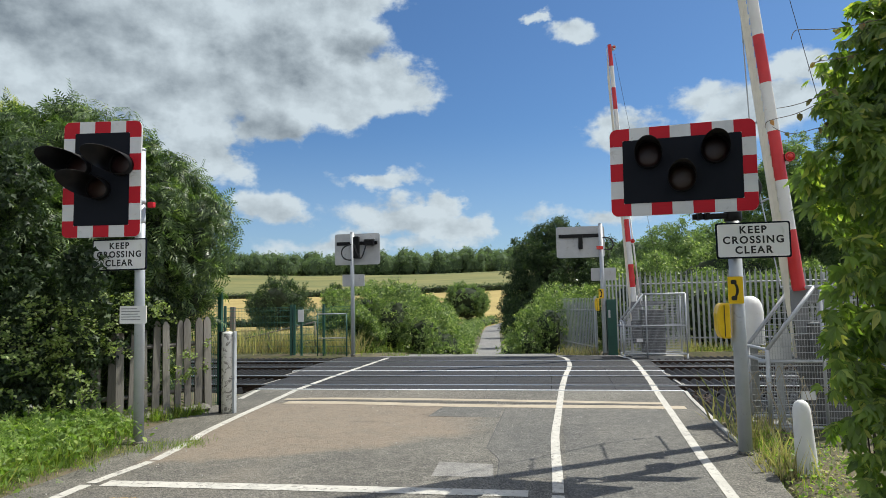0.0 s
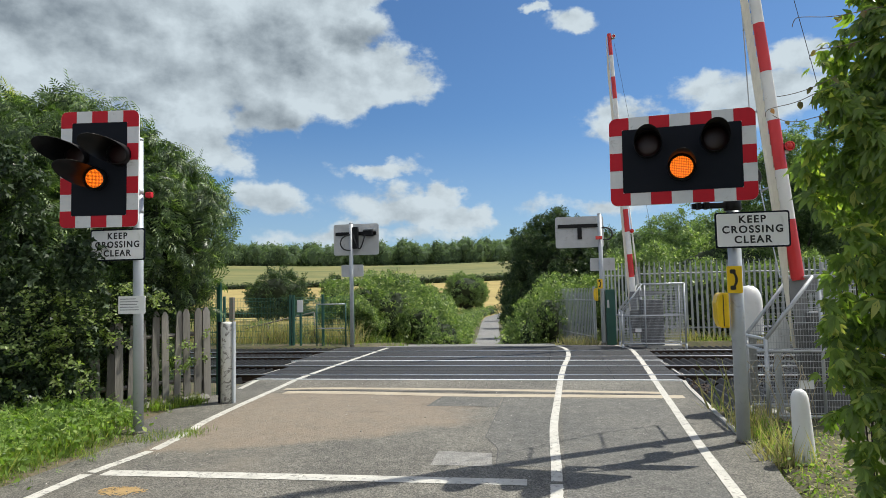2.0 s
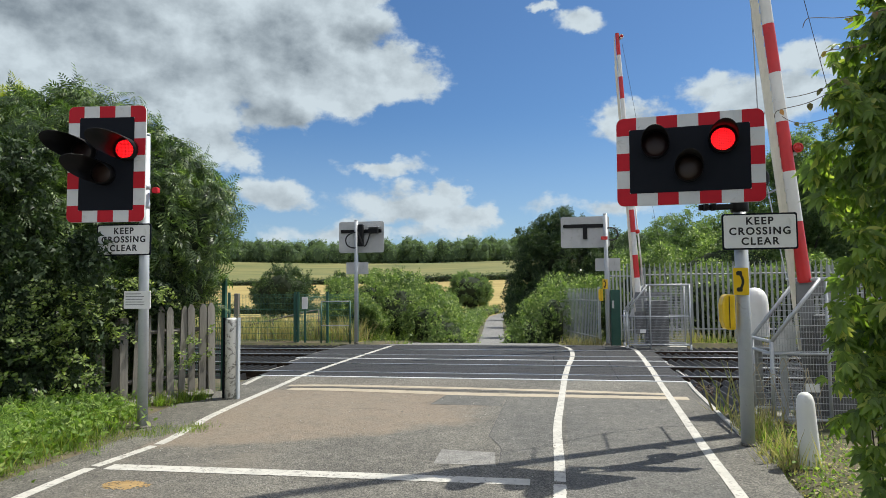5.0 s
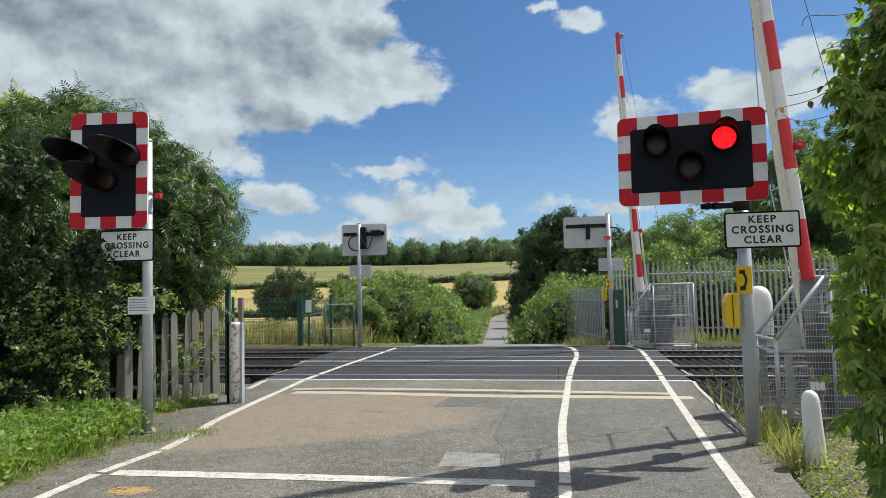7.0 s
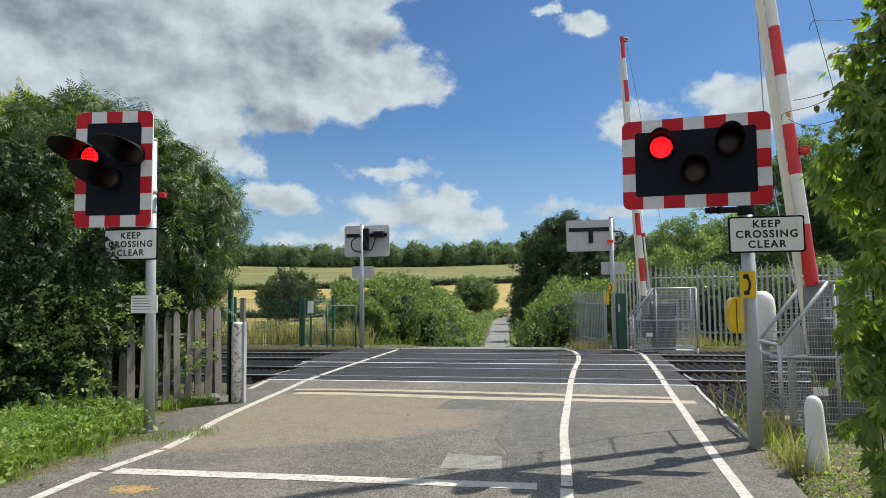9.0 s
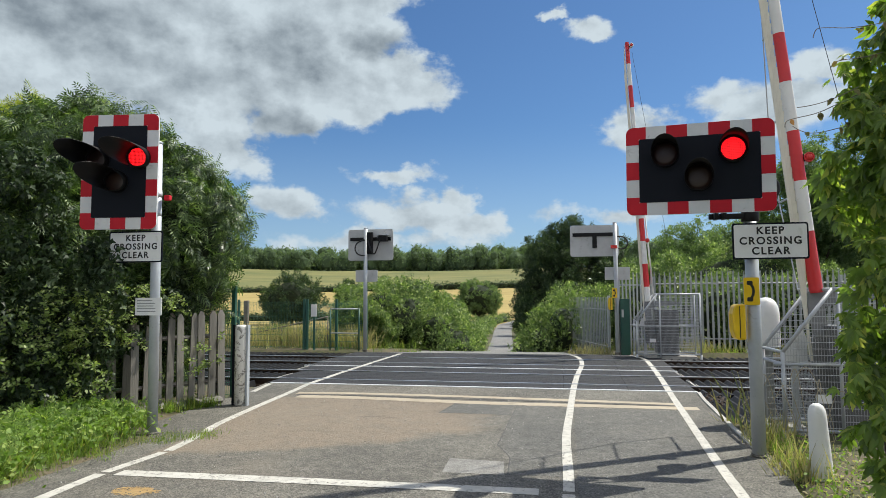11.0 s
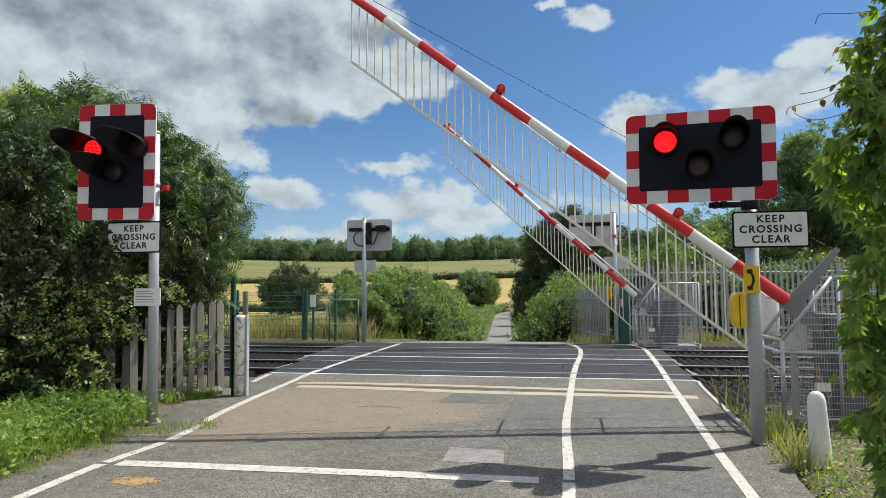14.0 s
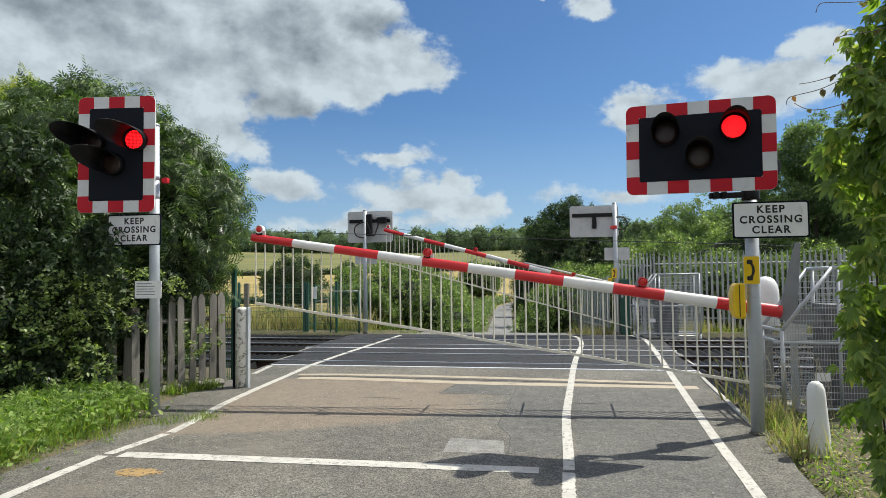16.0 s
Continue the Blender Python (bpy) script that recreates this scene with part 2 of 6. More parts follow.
M = dict(
    seam=surface("bitumen_joint", (0.050, 0.048, 0.046), (0.085, 0.082, 0.078), 0.85, 90, 3, 0.2),
    asphalt=asphalt("asphalt", (0.098, 0.092, 0.078), (0.155, 0.146, 0.122), 0.5, 85.0, stain=True),
    patch_new=asphalt("asphalt_patch", (0.096, 0.094, 0.085), (0.128, 0.123, 0.108), 0.4, 85.0),
    patch_pale=asphalt("asphalt_pale_patch", (0.20, 0.195, 0.18), (0.25, 0.24, 0.22), 0.15),
    lane=asphalt("lane_asphalt", (0.15, 0.148, 0.142), (0.22, 0.216, 0.205), 0.15),
    line=surface("road_paint", (0.41, 0.395, 0.35), (0.57, 0.55, 0.495), 0.75, 90, 6.0, 0.3, dirt=(0.20, 0.19, 0.17), dirt_at=(0.53, 0.64)),
    cream=surface("faded_line", (0.33, 0.275, 0.195), (0.45, 0.385, 0.29), 0.7, 90, 2.0, 0.3, dirt=(0.2, 0.17, 0.13), dirt_at=(0.56, 0.72)),
    deck=surface("rubber_deck", (0.014, 0.0145, 0.0165), (0.024, 0.0245, 0.0275), 0.8, 120, 1.2, 0.5, tint=0.12, dirt=(0.050, 0.048, 0.046)),
    concrete=surface("concrete", (0.34, 0.33, 0.30), (0.48, 0.46, 0.42), 0.85, 40, 3.0, 0.4, dirt=(0.16, 0.15, 0.13)),
    steel_rail=surface("rail_running_surface", (0.52, 0.52, 0.53), (0.60, 0.60, 0.61), 0.42, 40, 0.4, 0.0, metal=1.0),
    rust=surface("rusty_steel", (0.035, 0.022, 0.015), (0.065, 0.04, 0.026), 0.85, 80, 5, 0.3),
    black_guard=surface("black_guard", (0.005, 0.005, 0.0055), (0.012, 0.0115, 0.0115), 0.62, 60, 5, 0.3, tint=0.2, spec=0.35),
    ballast=surface("ballast", (0.05, 0.042, 0.036), (0.13, 0.115, 0.10), 0.95, 25, 3, 1.0),
    galv=surface("galvanised_steel", (0.40, 0.42, 0.44), (0.55, 0.57, 0.59), 0.48, 45, 6, 0.06, metal=0.45, dirt=(0.30, 0.30, 0.30)),
    mesh_wire=surface("mesh_wire", (0.34, 0.35, 0.36), (0.46, 0.47, 0.48), 0.5, 45, 6, 0.0, metal=0.3),
    galv_pole=surface("grey_pole", (0.37, 0.40, 0.43), (0.47, 0.50, 0.53), 0.5, 45, 4, 0.06, metal=0.25, dirt=(0.24, 0.25, 0.26)),
    board_white=surface("retroreflective_white", (0.56, 0.57, 0.58), (0.66, 0.67, 0.67), 0.42, 150, 3, 0.03, dirt=(0.42, 0.42, 0.41)),
    board_red=surface("retroreflective_red", (0.44, 0.010, 0.022), (0.52, 0.018, 0.030), 0.55, 150, 3, 0.03, spec=0.2),
    board_black=surface("matt_black_panel", (0.006, 0.008, 0.013), (0.011, 0.013, 0.019), 0.65, 150, 3, 0.04, spec=0.12),
    board_back=surface("board_back_grey", (0.42, 0.43, 0.43), (0.52, 0.53, 0.53), 0.55, 90, 3, 0.05, dirt=(0.3, 0.3, 0.29)),
    hood=surface("black_hood", (0.005, 0.005, 0.006), (0.009, 0.009, 0.010), 0.42, 90, 4, 0.05, spec=0.20),
    lens_red=surface("dark_red_lens", (0.014, 0.004, 0.004), (0.026, 0.007, 0.007), 0.35, 120, 5, 0.2),
    lens_amber=surface("dark_amber_lens", (0.024, 0.010, 0.007), (0.036, 0.017, 0.011), 0.35, 120, 5, 0.2),
    lamp_red=surface("red_lamp_plastic", (0.55, 0.02, 0.02), (0.70, 0.04, 0.03), 0.2, 120, 5, 0.1),
    sign_white=surface("sign_face_white", (0.68, 0.68, 0.67), (0.76, 0.76, 0.75), 0.42, 120, 2, 0.02, dirt=(0.55, 0.55, 0.52)),
    letter=surface("letter_black", (0.010, 0.010, 0.010), (0.016, 0.016, 0.016), 0.5, 120, 2, 0.0),
    bar_grey=surface("print_grey", (0.20, 0.20, 0.21), (0.26, 0.26, 0.27), 0.6, 120, 2, 0.0),
    yellow=surface("yellow_plastic", (0.72, 0.44, 0.008), (0.82, 0.54, 0.015), 0.38, 90, 4, 0.04, dirt=(0.5, 0.33, 0.03)),
    boom_white=surface("boom_white", (0.70, 0.69, 0.66), (0.80, 0.79, 0.77), 0.4, 60, 4, 0.04, dirt=(0.50, 0.46, 0.38), dirt_at=(0.62, 0.8)),
    boom_red=surface("boom_red", (0.56, 0.020, 0.025), (0.66, 0.032, 0.035), 0.36, 60, 4, 0.04, dirt=(0.40, 0.03, 0.03)),
    skirt=surface("skirt_alloy", (0.64, 0.60, 0.50), (0.74, 0.70, 0.60), 0.45, 60, 4, 0.03),
    arm_grey=surface("grey_arm_paint", (0.16, 0.165, 0.175), (0.22, 0.225, 0.235), 0.5, 50, 4, 0.05),
    cabinet=surface("grey_cabinet", (0.085, 0.087, 0.090), (0.135, 0.136, 0.138), 0.6, 50, 2, 0.06, dirt=(0.13, 0.125, 0.12)),
    white_dome=surface("white_grp", (0.72, 0.72, 0.70), (0.80, 0.80, 0.78), 0.4, 60, 3, 0.03, dirt=(0.6, 0.59, 0.55)),
    green_paint=surface("green_paint", (0.014, 0.070, 0.052), (0.024, 0.098, 0.072), 0.5, 60, 3, 0.05, dirt=(0.03, 0.06, 0.05)),
    green_wire=surface("green_wire", (0.03, 0.12, 0.085), (0.05, 0.16, 0.115), 0.55, 60, 3, 0.0),
    pale_steel=surface("dull_palisade_steel", (0.26, 0.285, 0.285), (0.36, 0.38, 0.375), 0.55, 45, 4, 0.06, metal=0.2, dirt=(0.17, 0.18, 0.17)),
    old_white=surface("peeling_white", (0.62, 0.62, 0.58), (0.74, 0.74, 0.70), 0.65, 50, 4, 0.3, dirt=(0.17, 0.16, 0.14), dirt_at=(0.50, 0.60)),
    wood=surface("weathered_wood", (0.125, 0.117, 0.105), (0.25, 0.235, 0.212), 0.85, 75, 5, 0.7, tint=0.20, dirt=(0.06, 0.055, 0.046), dirt_at=(0.55, 0.66), stretch=(1.0, 1.0, 0.09)),
    rail_brown=surface("brown_handrail", (0.12, 0.10, 0.085), (0.2, 0.175, 0.15), 0.7, 60, 4, 0.1),
    bark=surface("bark", (0.045, 0.035, 0.026), (0.10, 0.082, 0.062), 0.95, 30, 3, 0.9),
    # near-black green that stands for the shade inside hedges and crowns
    core_shade=surface("hedge_shade", (0.014, 0.022, 0.009), (0.030, 0.045, 0.017), 1.0, 20, 3, 0.5),
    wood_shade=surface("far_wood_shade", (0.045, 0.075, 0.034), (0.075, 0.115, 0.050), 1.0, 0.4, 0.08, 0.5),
    cable=surface("black_cable", (0.010, 0.010, 0.011), (0.02, 0.02, 0.02), 0.5, 60, 3, 0.0),
    straw=surface("dry_stain", (0.30, 0.19, 0.07), (0.42, 0.29, 0.13), 0.9, 70, 6, 0.3),
    straw_stem=surface("dead_stem", (0.34, 0.29, 0.19), (0.48, 0.42, 0.30), 0.8, 60, 6, 0.1),
    led_red=glow("lit_red_led", (1.0, 0.010, 0.015), 2.4),
    led_amber=glow("lit_amber_led", (1.0, 0.185, 0.010), 1.9),
    ivy=leaf("hedge_leaf", (0.026, 0.054, 0.017), (0.095, 0.155, 0.045), (0.26, 0.34, 0.14), 0.36, 0.32, shine=0.6),
    # ivy green lowered so that it carries the shade under the overhanging hedge
    ivy_shaded=leaf("ivy_leaf", (0.012, 0.025, 0.011), (0.036, 0.060, 0.024), (0.11, 0.15, 0.08), 0.36, 0.20, shine=0.22),
    sprig=leaf("sprig_leaf", (0.105, 0.160, 0.046), (0.240, 0.305, 0.105), (0.46, 0.50, 0.28), 0.45, 0.45),
    conifer=leaf("golden_conifer_leaf", (0.15, 0.18, 0.028), (0.31, 0.34, 0.06), (0.45, 0.46, 0.13), 0.5, 0.5),
    privet=leaf("hedgerow_leaf", (0.050, 0.090, 0.028), (0.165, 0.232, 0.080), (0.42, 0.47, 0.26), 0.36, 0.42, shine=0.6),
    creeper=leaf("creeper_leaf", (0.085, 0.140, 0.027), (0.215, 0.300, 0.066), (0.40, 0.40, 0.11), 0.34, 0.50, 2.2, 0.55),
    young=leaf("young_creeper_leaf", (0.13, 0.10, 0.045), (0.20, 0.19, 0.07), (0.26, 0.11, 0.07), 0.4, 0.4),
    oak=leaf("dark_tree_leaf", (0.022, 0.044, 0.021), (0.055, 0.090, 0.038), (0.15, 0.20, 0.09), 0.45, 0.28),
    # paler, greyer green: the haze of distance is put into the leaf colour
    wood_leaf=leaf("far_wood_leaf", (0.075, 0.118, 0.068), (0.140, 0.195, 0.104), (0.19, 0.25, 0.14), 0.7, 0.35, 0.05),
    birch=leaf("light_tree_leaf", (0.070, 0.112, 0.055), (0.132, 0.186, 0.092), (0.22, 0.28, 0.16), 0.5, 0.48),
    weed=leaf("weed_leaf", (0.078, 0.142, 0.026), (0.215, 0.320, 0.066), (0.36, 0.42, 0.14), 0.42, 0.42, 1.6),
    grass=leaf("grass_blade", (0.085, 0.140, 0.028), (0.215, 0.290, 0.070), (0.38, 0.34, 0.15), 0.55, 0.5),
    dry_grass=leaf("dry_grass_blade", (0.27, 0.23, 0.125), (0.46, 0.41, 0.25), (0.15, 0.19, 0.06), 0.6, 0.3),
)


def ground_material():
    """Grass verges near by; ripe and cut fields across the valley."""
    m, n, b, out = material("ground")
    co = n.add("ShaderNodeTexCoord").outputs["Object"]
    s = n.add("ShaderNodeSeparateXYZ", co)
    big, small = n.noise(co, 0.06, 5.0, 0.6), n.noise(co, 9.0, 4.0, 0.65)
    verge = n.mix(n.ramp(n.noise(co, 1.1, 5.0, 0.65), 0.35, 0.65), (0.060, 0.066, 0.026), (0.12, 0.095, 0.060))
    verge = n.mix(n.ramp(small, 0.45, 0.75), verge, (0.085, 0.095, 0.038))
    gold = n.mix(n.ramp(n.noise(n.vec("MULTIPLY", co, (0.02, 0.12, 0.0)), 1.0, 5.0, 0.7), 0.35, 0.65), (0.27, 0.205, 0.064), (0.37, 0.290, 0.098))
    green = n.mix(n.ramp(n.noise(n.vec("MULTIPLY", co, (0.012, 0.05, 0.0)), 1.0, 6.0, 0.7), 0.35, 0.65), (0.105, 0.125, 0.037), (0.190, 0.176, 0.058))
    y = n.math("ADD", s.outputs[1], n.math("MULTIPLY", n.math("SUBTRACT", big, 0.5), 40.0))
    field = n.mix(n.ramp(y, 418, 422), gold, green)
    n.feed(b, 0, n.mix(n.ramp(y, 150, 190), verge, field))
    n.feed(b, 2, 0.95)
    h = n.add("ShaderNodeBump")
    h.inputs["Strength"].default_value, h.inputs["Distance"].default_value = 0.6, 0.05
    n.tree.links.new(small, h.inputs["Height"])
    n.tree.links.new(h.outputs[0], b.inputs["Normal"])
    return m


M["ground"] = ground_material()

# ---------------------------------------------------------------- building helpers


def thing(name, m=None, label="", category="", group="", kind=""):
    ob = new(name)
    ob.empty_display_size = 0.1
    if m is not None:
        ob.matrix_basis = m
    return tagged(ob, label, category, group, kind)


def part(name, bm, mat, parent=None, label="", smooth=False):
    me = bpy.data.meshes.new(name)
    bm.normal_update()
    bm.to_mesh(me)
    bm.free()
    return mesh_part(name, me, mat, parent, label, smooth)


def mesh_part(name, me, mat, parent=None, label="", smooth=False):
    if not me.materials:
        me.materials.append(M[mat] if isinstance(mat, str) else mat)
    if smooth:
        me.shade_smooth()
    ob = new(name, me)
    ob.parent = parent
    return tagged(ob, label)


def box(bm, x0, x1, y0, y1, z0, z1, bevel=0.0):
    vs = bmesh.ops.create_cube(bm, size=1.0)["verts"]
    bmesh.ops.transform(bm, matrix=Matrix.LocRotScale(((x0 + x1) / 2, (y0 + y1) / 2, (z0 + z1) / 2), None, (x1 - x0, y1 - y0, z1 - z0)), verts=vs)
    if bevel:
        es = list({e for v in vs for e in v.link_edges})
        bmesh.ops.bevel(bm, geom=es, offset=bevel, segments=2, affect="EDGES", profile=0.6)
    return bm


def rod(bm, a, b, r0, r1=None, seg=12):
    a, b = Vector(a), Vector(b)
    d = b - a
    m = Matrix.Translation((a + b) / 2) @ d.to_track_quat("Z", "Y").to_matrix().to_4x4()
    bmesh.ops.create_cone(bm, cap_ends=True, segments=seg, radius1=r0, radius2=r0 if r1 is None else r1, depth=d.length, matrix=m)
    return bm


def turned(bm, profile, seg=24, m=Matrix()):
    """A turned form from (radius, height) pairs."""
    rings = []
    for r, z in profile:
        if r < 1e-4:
            rings.append([bm.verts.new(m @ Vector((0, 0, z)))])
        else:
            rings.append([bm.verts.new(m @ Vector((r * math.cos(math.tau * i / seg), r * math.sin(math.tau * i / seg), z))) for i in range(seg)])
    for a, b in zip(rings, rings[1:]):
        for i in range(seg):
            j = (i + 1) % seg
            f = [a[i % len(a)], a[j % len(a)], b[j % len(b)], b[i % len(b)]]
            f = list(dict.fromkeys(f))
            if len(f) > 2:
                bm.faces.new(f)
    for ring, flip in ((rings[0], True), (rings[-1], False)):
        if len(ring) > 1:
            bm.faces.new(ring[::-1] if flip else ring)
    return bm


def slab(bm, outline, y0, y1):
    """An upright plate: an outline of (x, z) carried from y0 to y1."""
    a = [bm.verts.new((x, y0, z)) for x, z in outline]
    b = [bm.verts.new((x, y1, z)) for x, z in outline]
    bm.faces.new(a), bm.faces.new(b[::-1])
    for i in range(len(a)):
        j = (i + 1) % len(a)
        bm.faces.new((a[j], a[i], b[i], b[j]))
    bmesh.ops.recalc_face_normals(bm, faces=bm.faces)
    return bm


def rounded(w, h, r, steps=5):
    pts = []
    for cx, cz, a0 in ((w / 2 - r, h / 2 - r, 0), (-w / 2 + r, h / 2 - r, 90), (-w / 2 + r, -h / 2 + r, 180), (w / 2 - r, -h / 2 + r, 270)):
        for i in range(steps + 1):
            a = radians(a0 + 90 * i / steps)
            pts.append((cx + r * math.cos(a), cz + r * math.sin(a)))
    return pts


def writing(words, size, x, y, z, parent, mat="letter", bold=0.0012):
    cu = bpy.data.curves.new("lettering", "FONT")
    cu.body, cu.size, cu.align_x, cu.align_y, cu.extrude, cu.offset = words, size, "CENTER", "CENTER", 0.001, bold
    cu.space_character = 1.24
    cu.materials.append(M[mat])
    ob = new("lettering", cu)
    ob.parent, ob.matrix_basis = parent, pose(x, y, z, 90, 0, 0)
    return ob

# ---------------------------------------------------------------- ground, road and railway
PROFILE_Y = (-400, 19.4, 24, 32, 50, 85, 120, 150, 190, 230, 300, 420, 520, 620, 800, 5000)
PROFILE_Z = (0, 0, -0.35, -1.25, -3.4, -5.5, -6.3, -6.4, -6.6, -6.05, -1.8, 7.6, 17.0, 28.0, 34.0, 34.0)


def lane_x(y):
    return float(np.interp(y, (19, 30, 85, 150, 185, 230, 260), (-2.3, -3.2, -8.5, -14.4, -17.0, -12.0, -4.0)))


def land(x, y):
    """The height of the land, without road and railway."""
    z = float(np.interp(y, PROFILE_Y, PROFILE_Z))
    if y > 60:
        z += min(1.0, (y - 60) / 200) * (2.0 * math.sin(x / 120 + 0.6) + 0.02 * max(0.0, abs(x) - 250) * 0.3)
    if y > 420:
        z += float(np.interp(x, (-380, -120), (6.5, 0.5))) * min(1.0, (y - 420) / 200)
    if y < 21:  # verge banks beside the road, and the sunken railway
        side = float(np.interp(y, (6.9, 7.6, 8.3, 9.3, 11.9), (-4.75, -5.05, -5.60, -5.44, -5.8)))
        if 11.6 < y < 19.6 or (9.2 < y < 19.6 and x > 2.12):
            z -= 0.32
        elif x < side:
            z += min(0.22, (side - x) * 0.12) * (1 if y < 11 else 0.2)
        elif x > 2.0:
            z += min(0.10, (x - 2.0) * 0.08)
        if side <= x <= 2.0:
            z -= 0.06
    elif abs(x - lane_x(y)) < 2.6:
        z -= 0.06
    elif y < 60:
        z += 0.12
    return z


def build_ground():
    xs = sorted(set([-3000, -1500, -800, -500, -350, -250, -180, -130, -90, -70, -55, -45, -36] + [round(v, 2) for v in np.arange(-30, 30.1, 0.6)]
                    + [-4.8, -4.7, 1.95, 2.05, -5.95, -5.85, 2.08, 2.15, 2.25] + [36, 45, 60, 90, 130, 200, 300, 450, 800, 1500, 3000]))
    ys = sorted(set([-3000, -1000, -300, -100, -40, -20, -10, -5] + [round(v, 2) for v in np.arange(-2, 30.1, 0.5)] + [9.15, 9.25, 9.6, 9.75, 11.55, 11.65, 19.55, 19.65]
                    + list(range(32, 120, 3)) + list(range(120, 320, 8)) + list(range(320, 700, 15)) + [720, 760, 800, 1000, 2000, 5000]))
    bm = bmesh.new()
    grid = [[bm.verts.new((x, y, land(x, y) - 0.02 + (0.02 * noise.noise((x * 2, y * 2, 0)) if -20 < y < 40 else 0))) for x in xs] for y in ys]
    for a, b in zip(grid, grid[1:]):
        for i in range(len(xs) - 1):
            bm.faces.new((a[i], a[i + 1], b[i + 1], b[i]))
    tagged(part("ground", bm, "ground", None, "grassy verges and ripe golden fields across a valley", True), category="ground", kind="structure")


build_ground()


def strip(left, right, zs=None, lift=0.0, thick=0.0):
    """A flat band between two edges, given as lists of (x, y)."""
    bm = bmesh.new()
    zs = zs or [0.0] * len(left)
    a = [bm.verts.new((x, y, z + lift)) for (x, y), z in zip(left, zs)]
    b = [bm.verts.new((x, y, z + lift)) for (x, y), z in zip(right, zs)]
    for i in range(len(a) - 1):
        bm.faces.new((a[i], b[i], b[i + 1], a[i + 1]))
    if thick:
        r = bmesh.ops.extrude_face_region(bm, geom=bm.faces[:])
        bmesh.ops.translate(bm, vec=(0, 0, -thick), verts=[v for v in r["geom"] if isinstance(v, bmesh.types.BMVert)])
        bmesh.ops.recalc_face_normals(bm, faces=bm.faces)
    return bm


def spline(points, n=8):
    """A smooth way through some points."""
    out = []
    p = [Vector(points[0])] + [Vector(q) for q in points] + [Vector(points[-1])]
    for i in range(1, len(p) - 2):
        for k in range(n):
            t = k / n
            a, b, c, d = p[i - 1:i + 3]
            out.append(0.5 * ((2 * b) + (c - a) * t + (2 * a - 5 * b + 4 * c - d) * t * t + (3 * b - a - 3 * c + d) * t ** 3))
    return out + [p[-2]]


def band(points, width, lift=0.0042, wear=0.005, seed=1):
    """A painted line along a way, with slightly uneven edges."""
    rng = random.Random(seed)
    way = spline([(x, y, 0) for x, y in points], 36)
    l, r = [], []
    for i, p in enumerate(way):
        d = (way[min(i + 1, len(way) - 1)] - way[max(i - 1, 0)]).normalized()
        s = Vector((-d.y, d.x, 0)) * width / 2
        l.append((p + s * (1 + rng.uniform(-1, 1) * wear * 5)).xy), r.append((p - s * (1 + rng.uniform(-1, 1) * wear * 5)).xy)
    return strip(l, r, lift=lift)


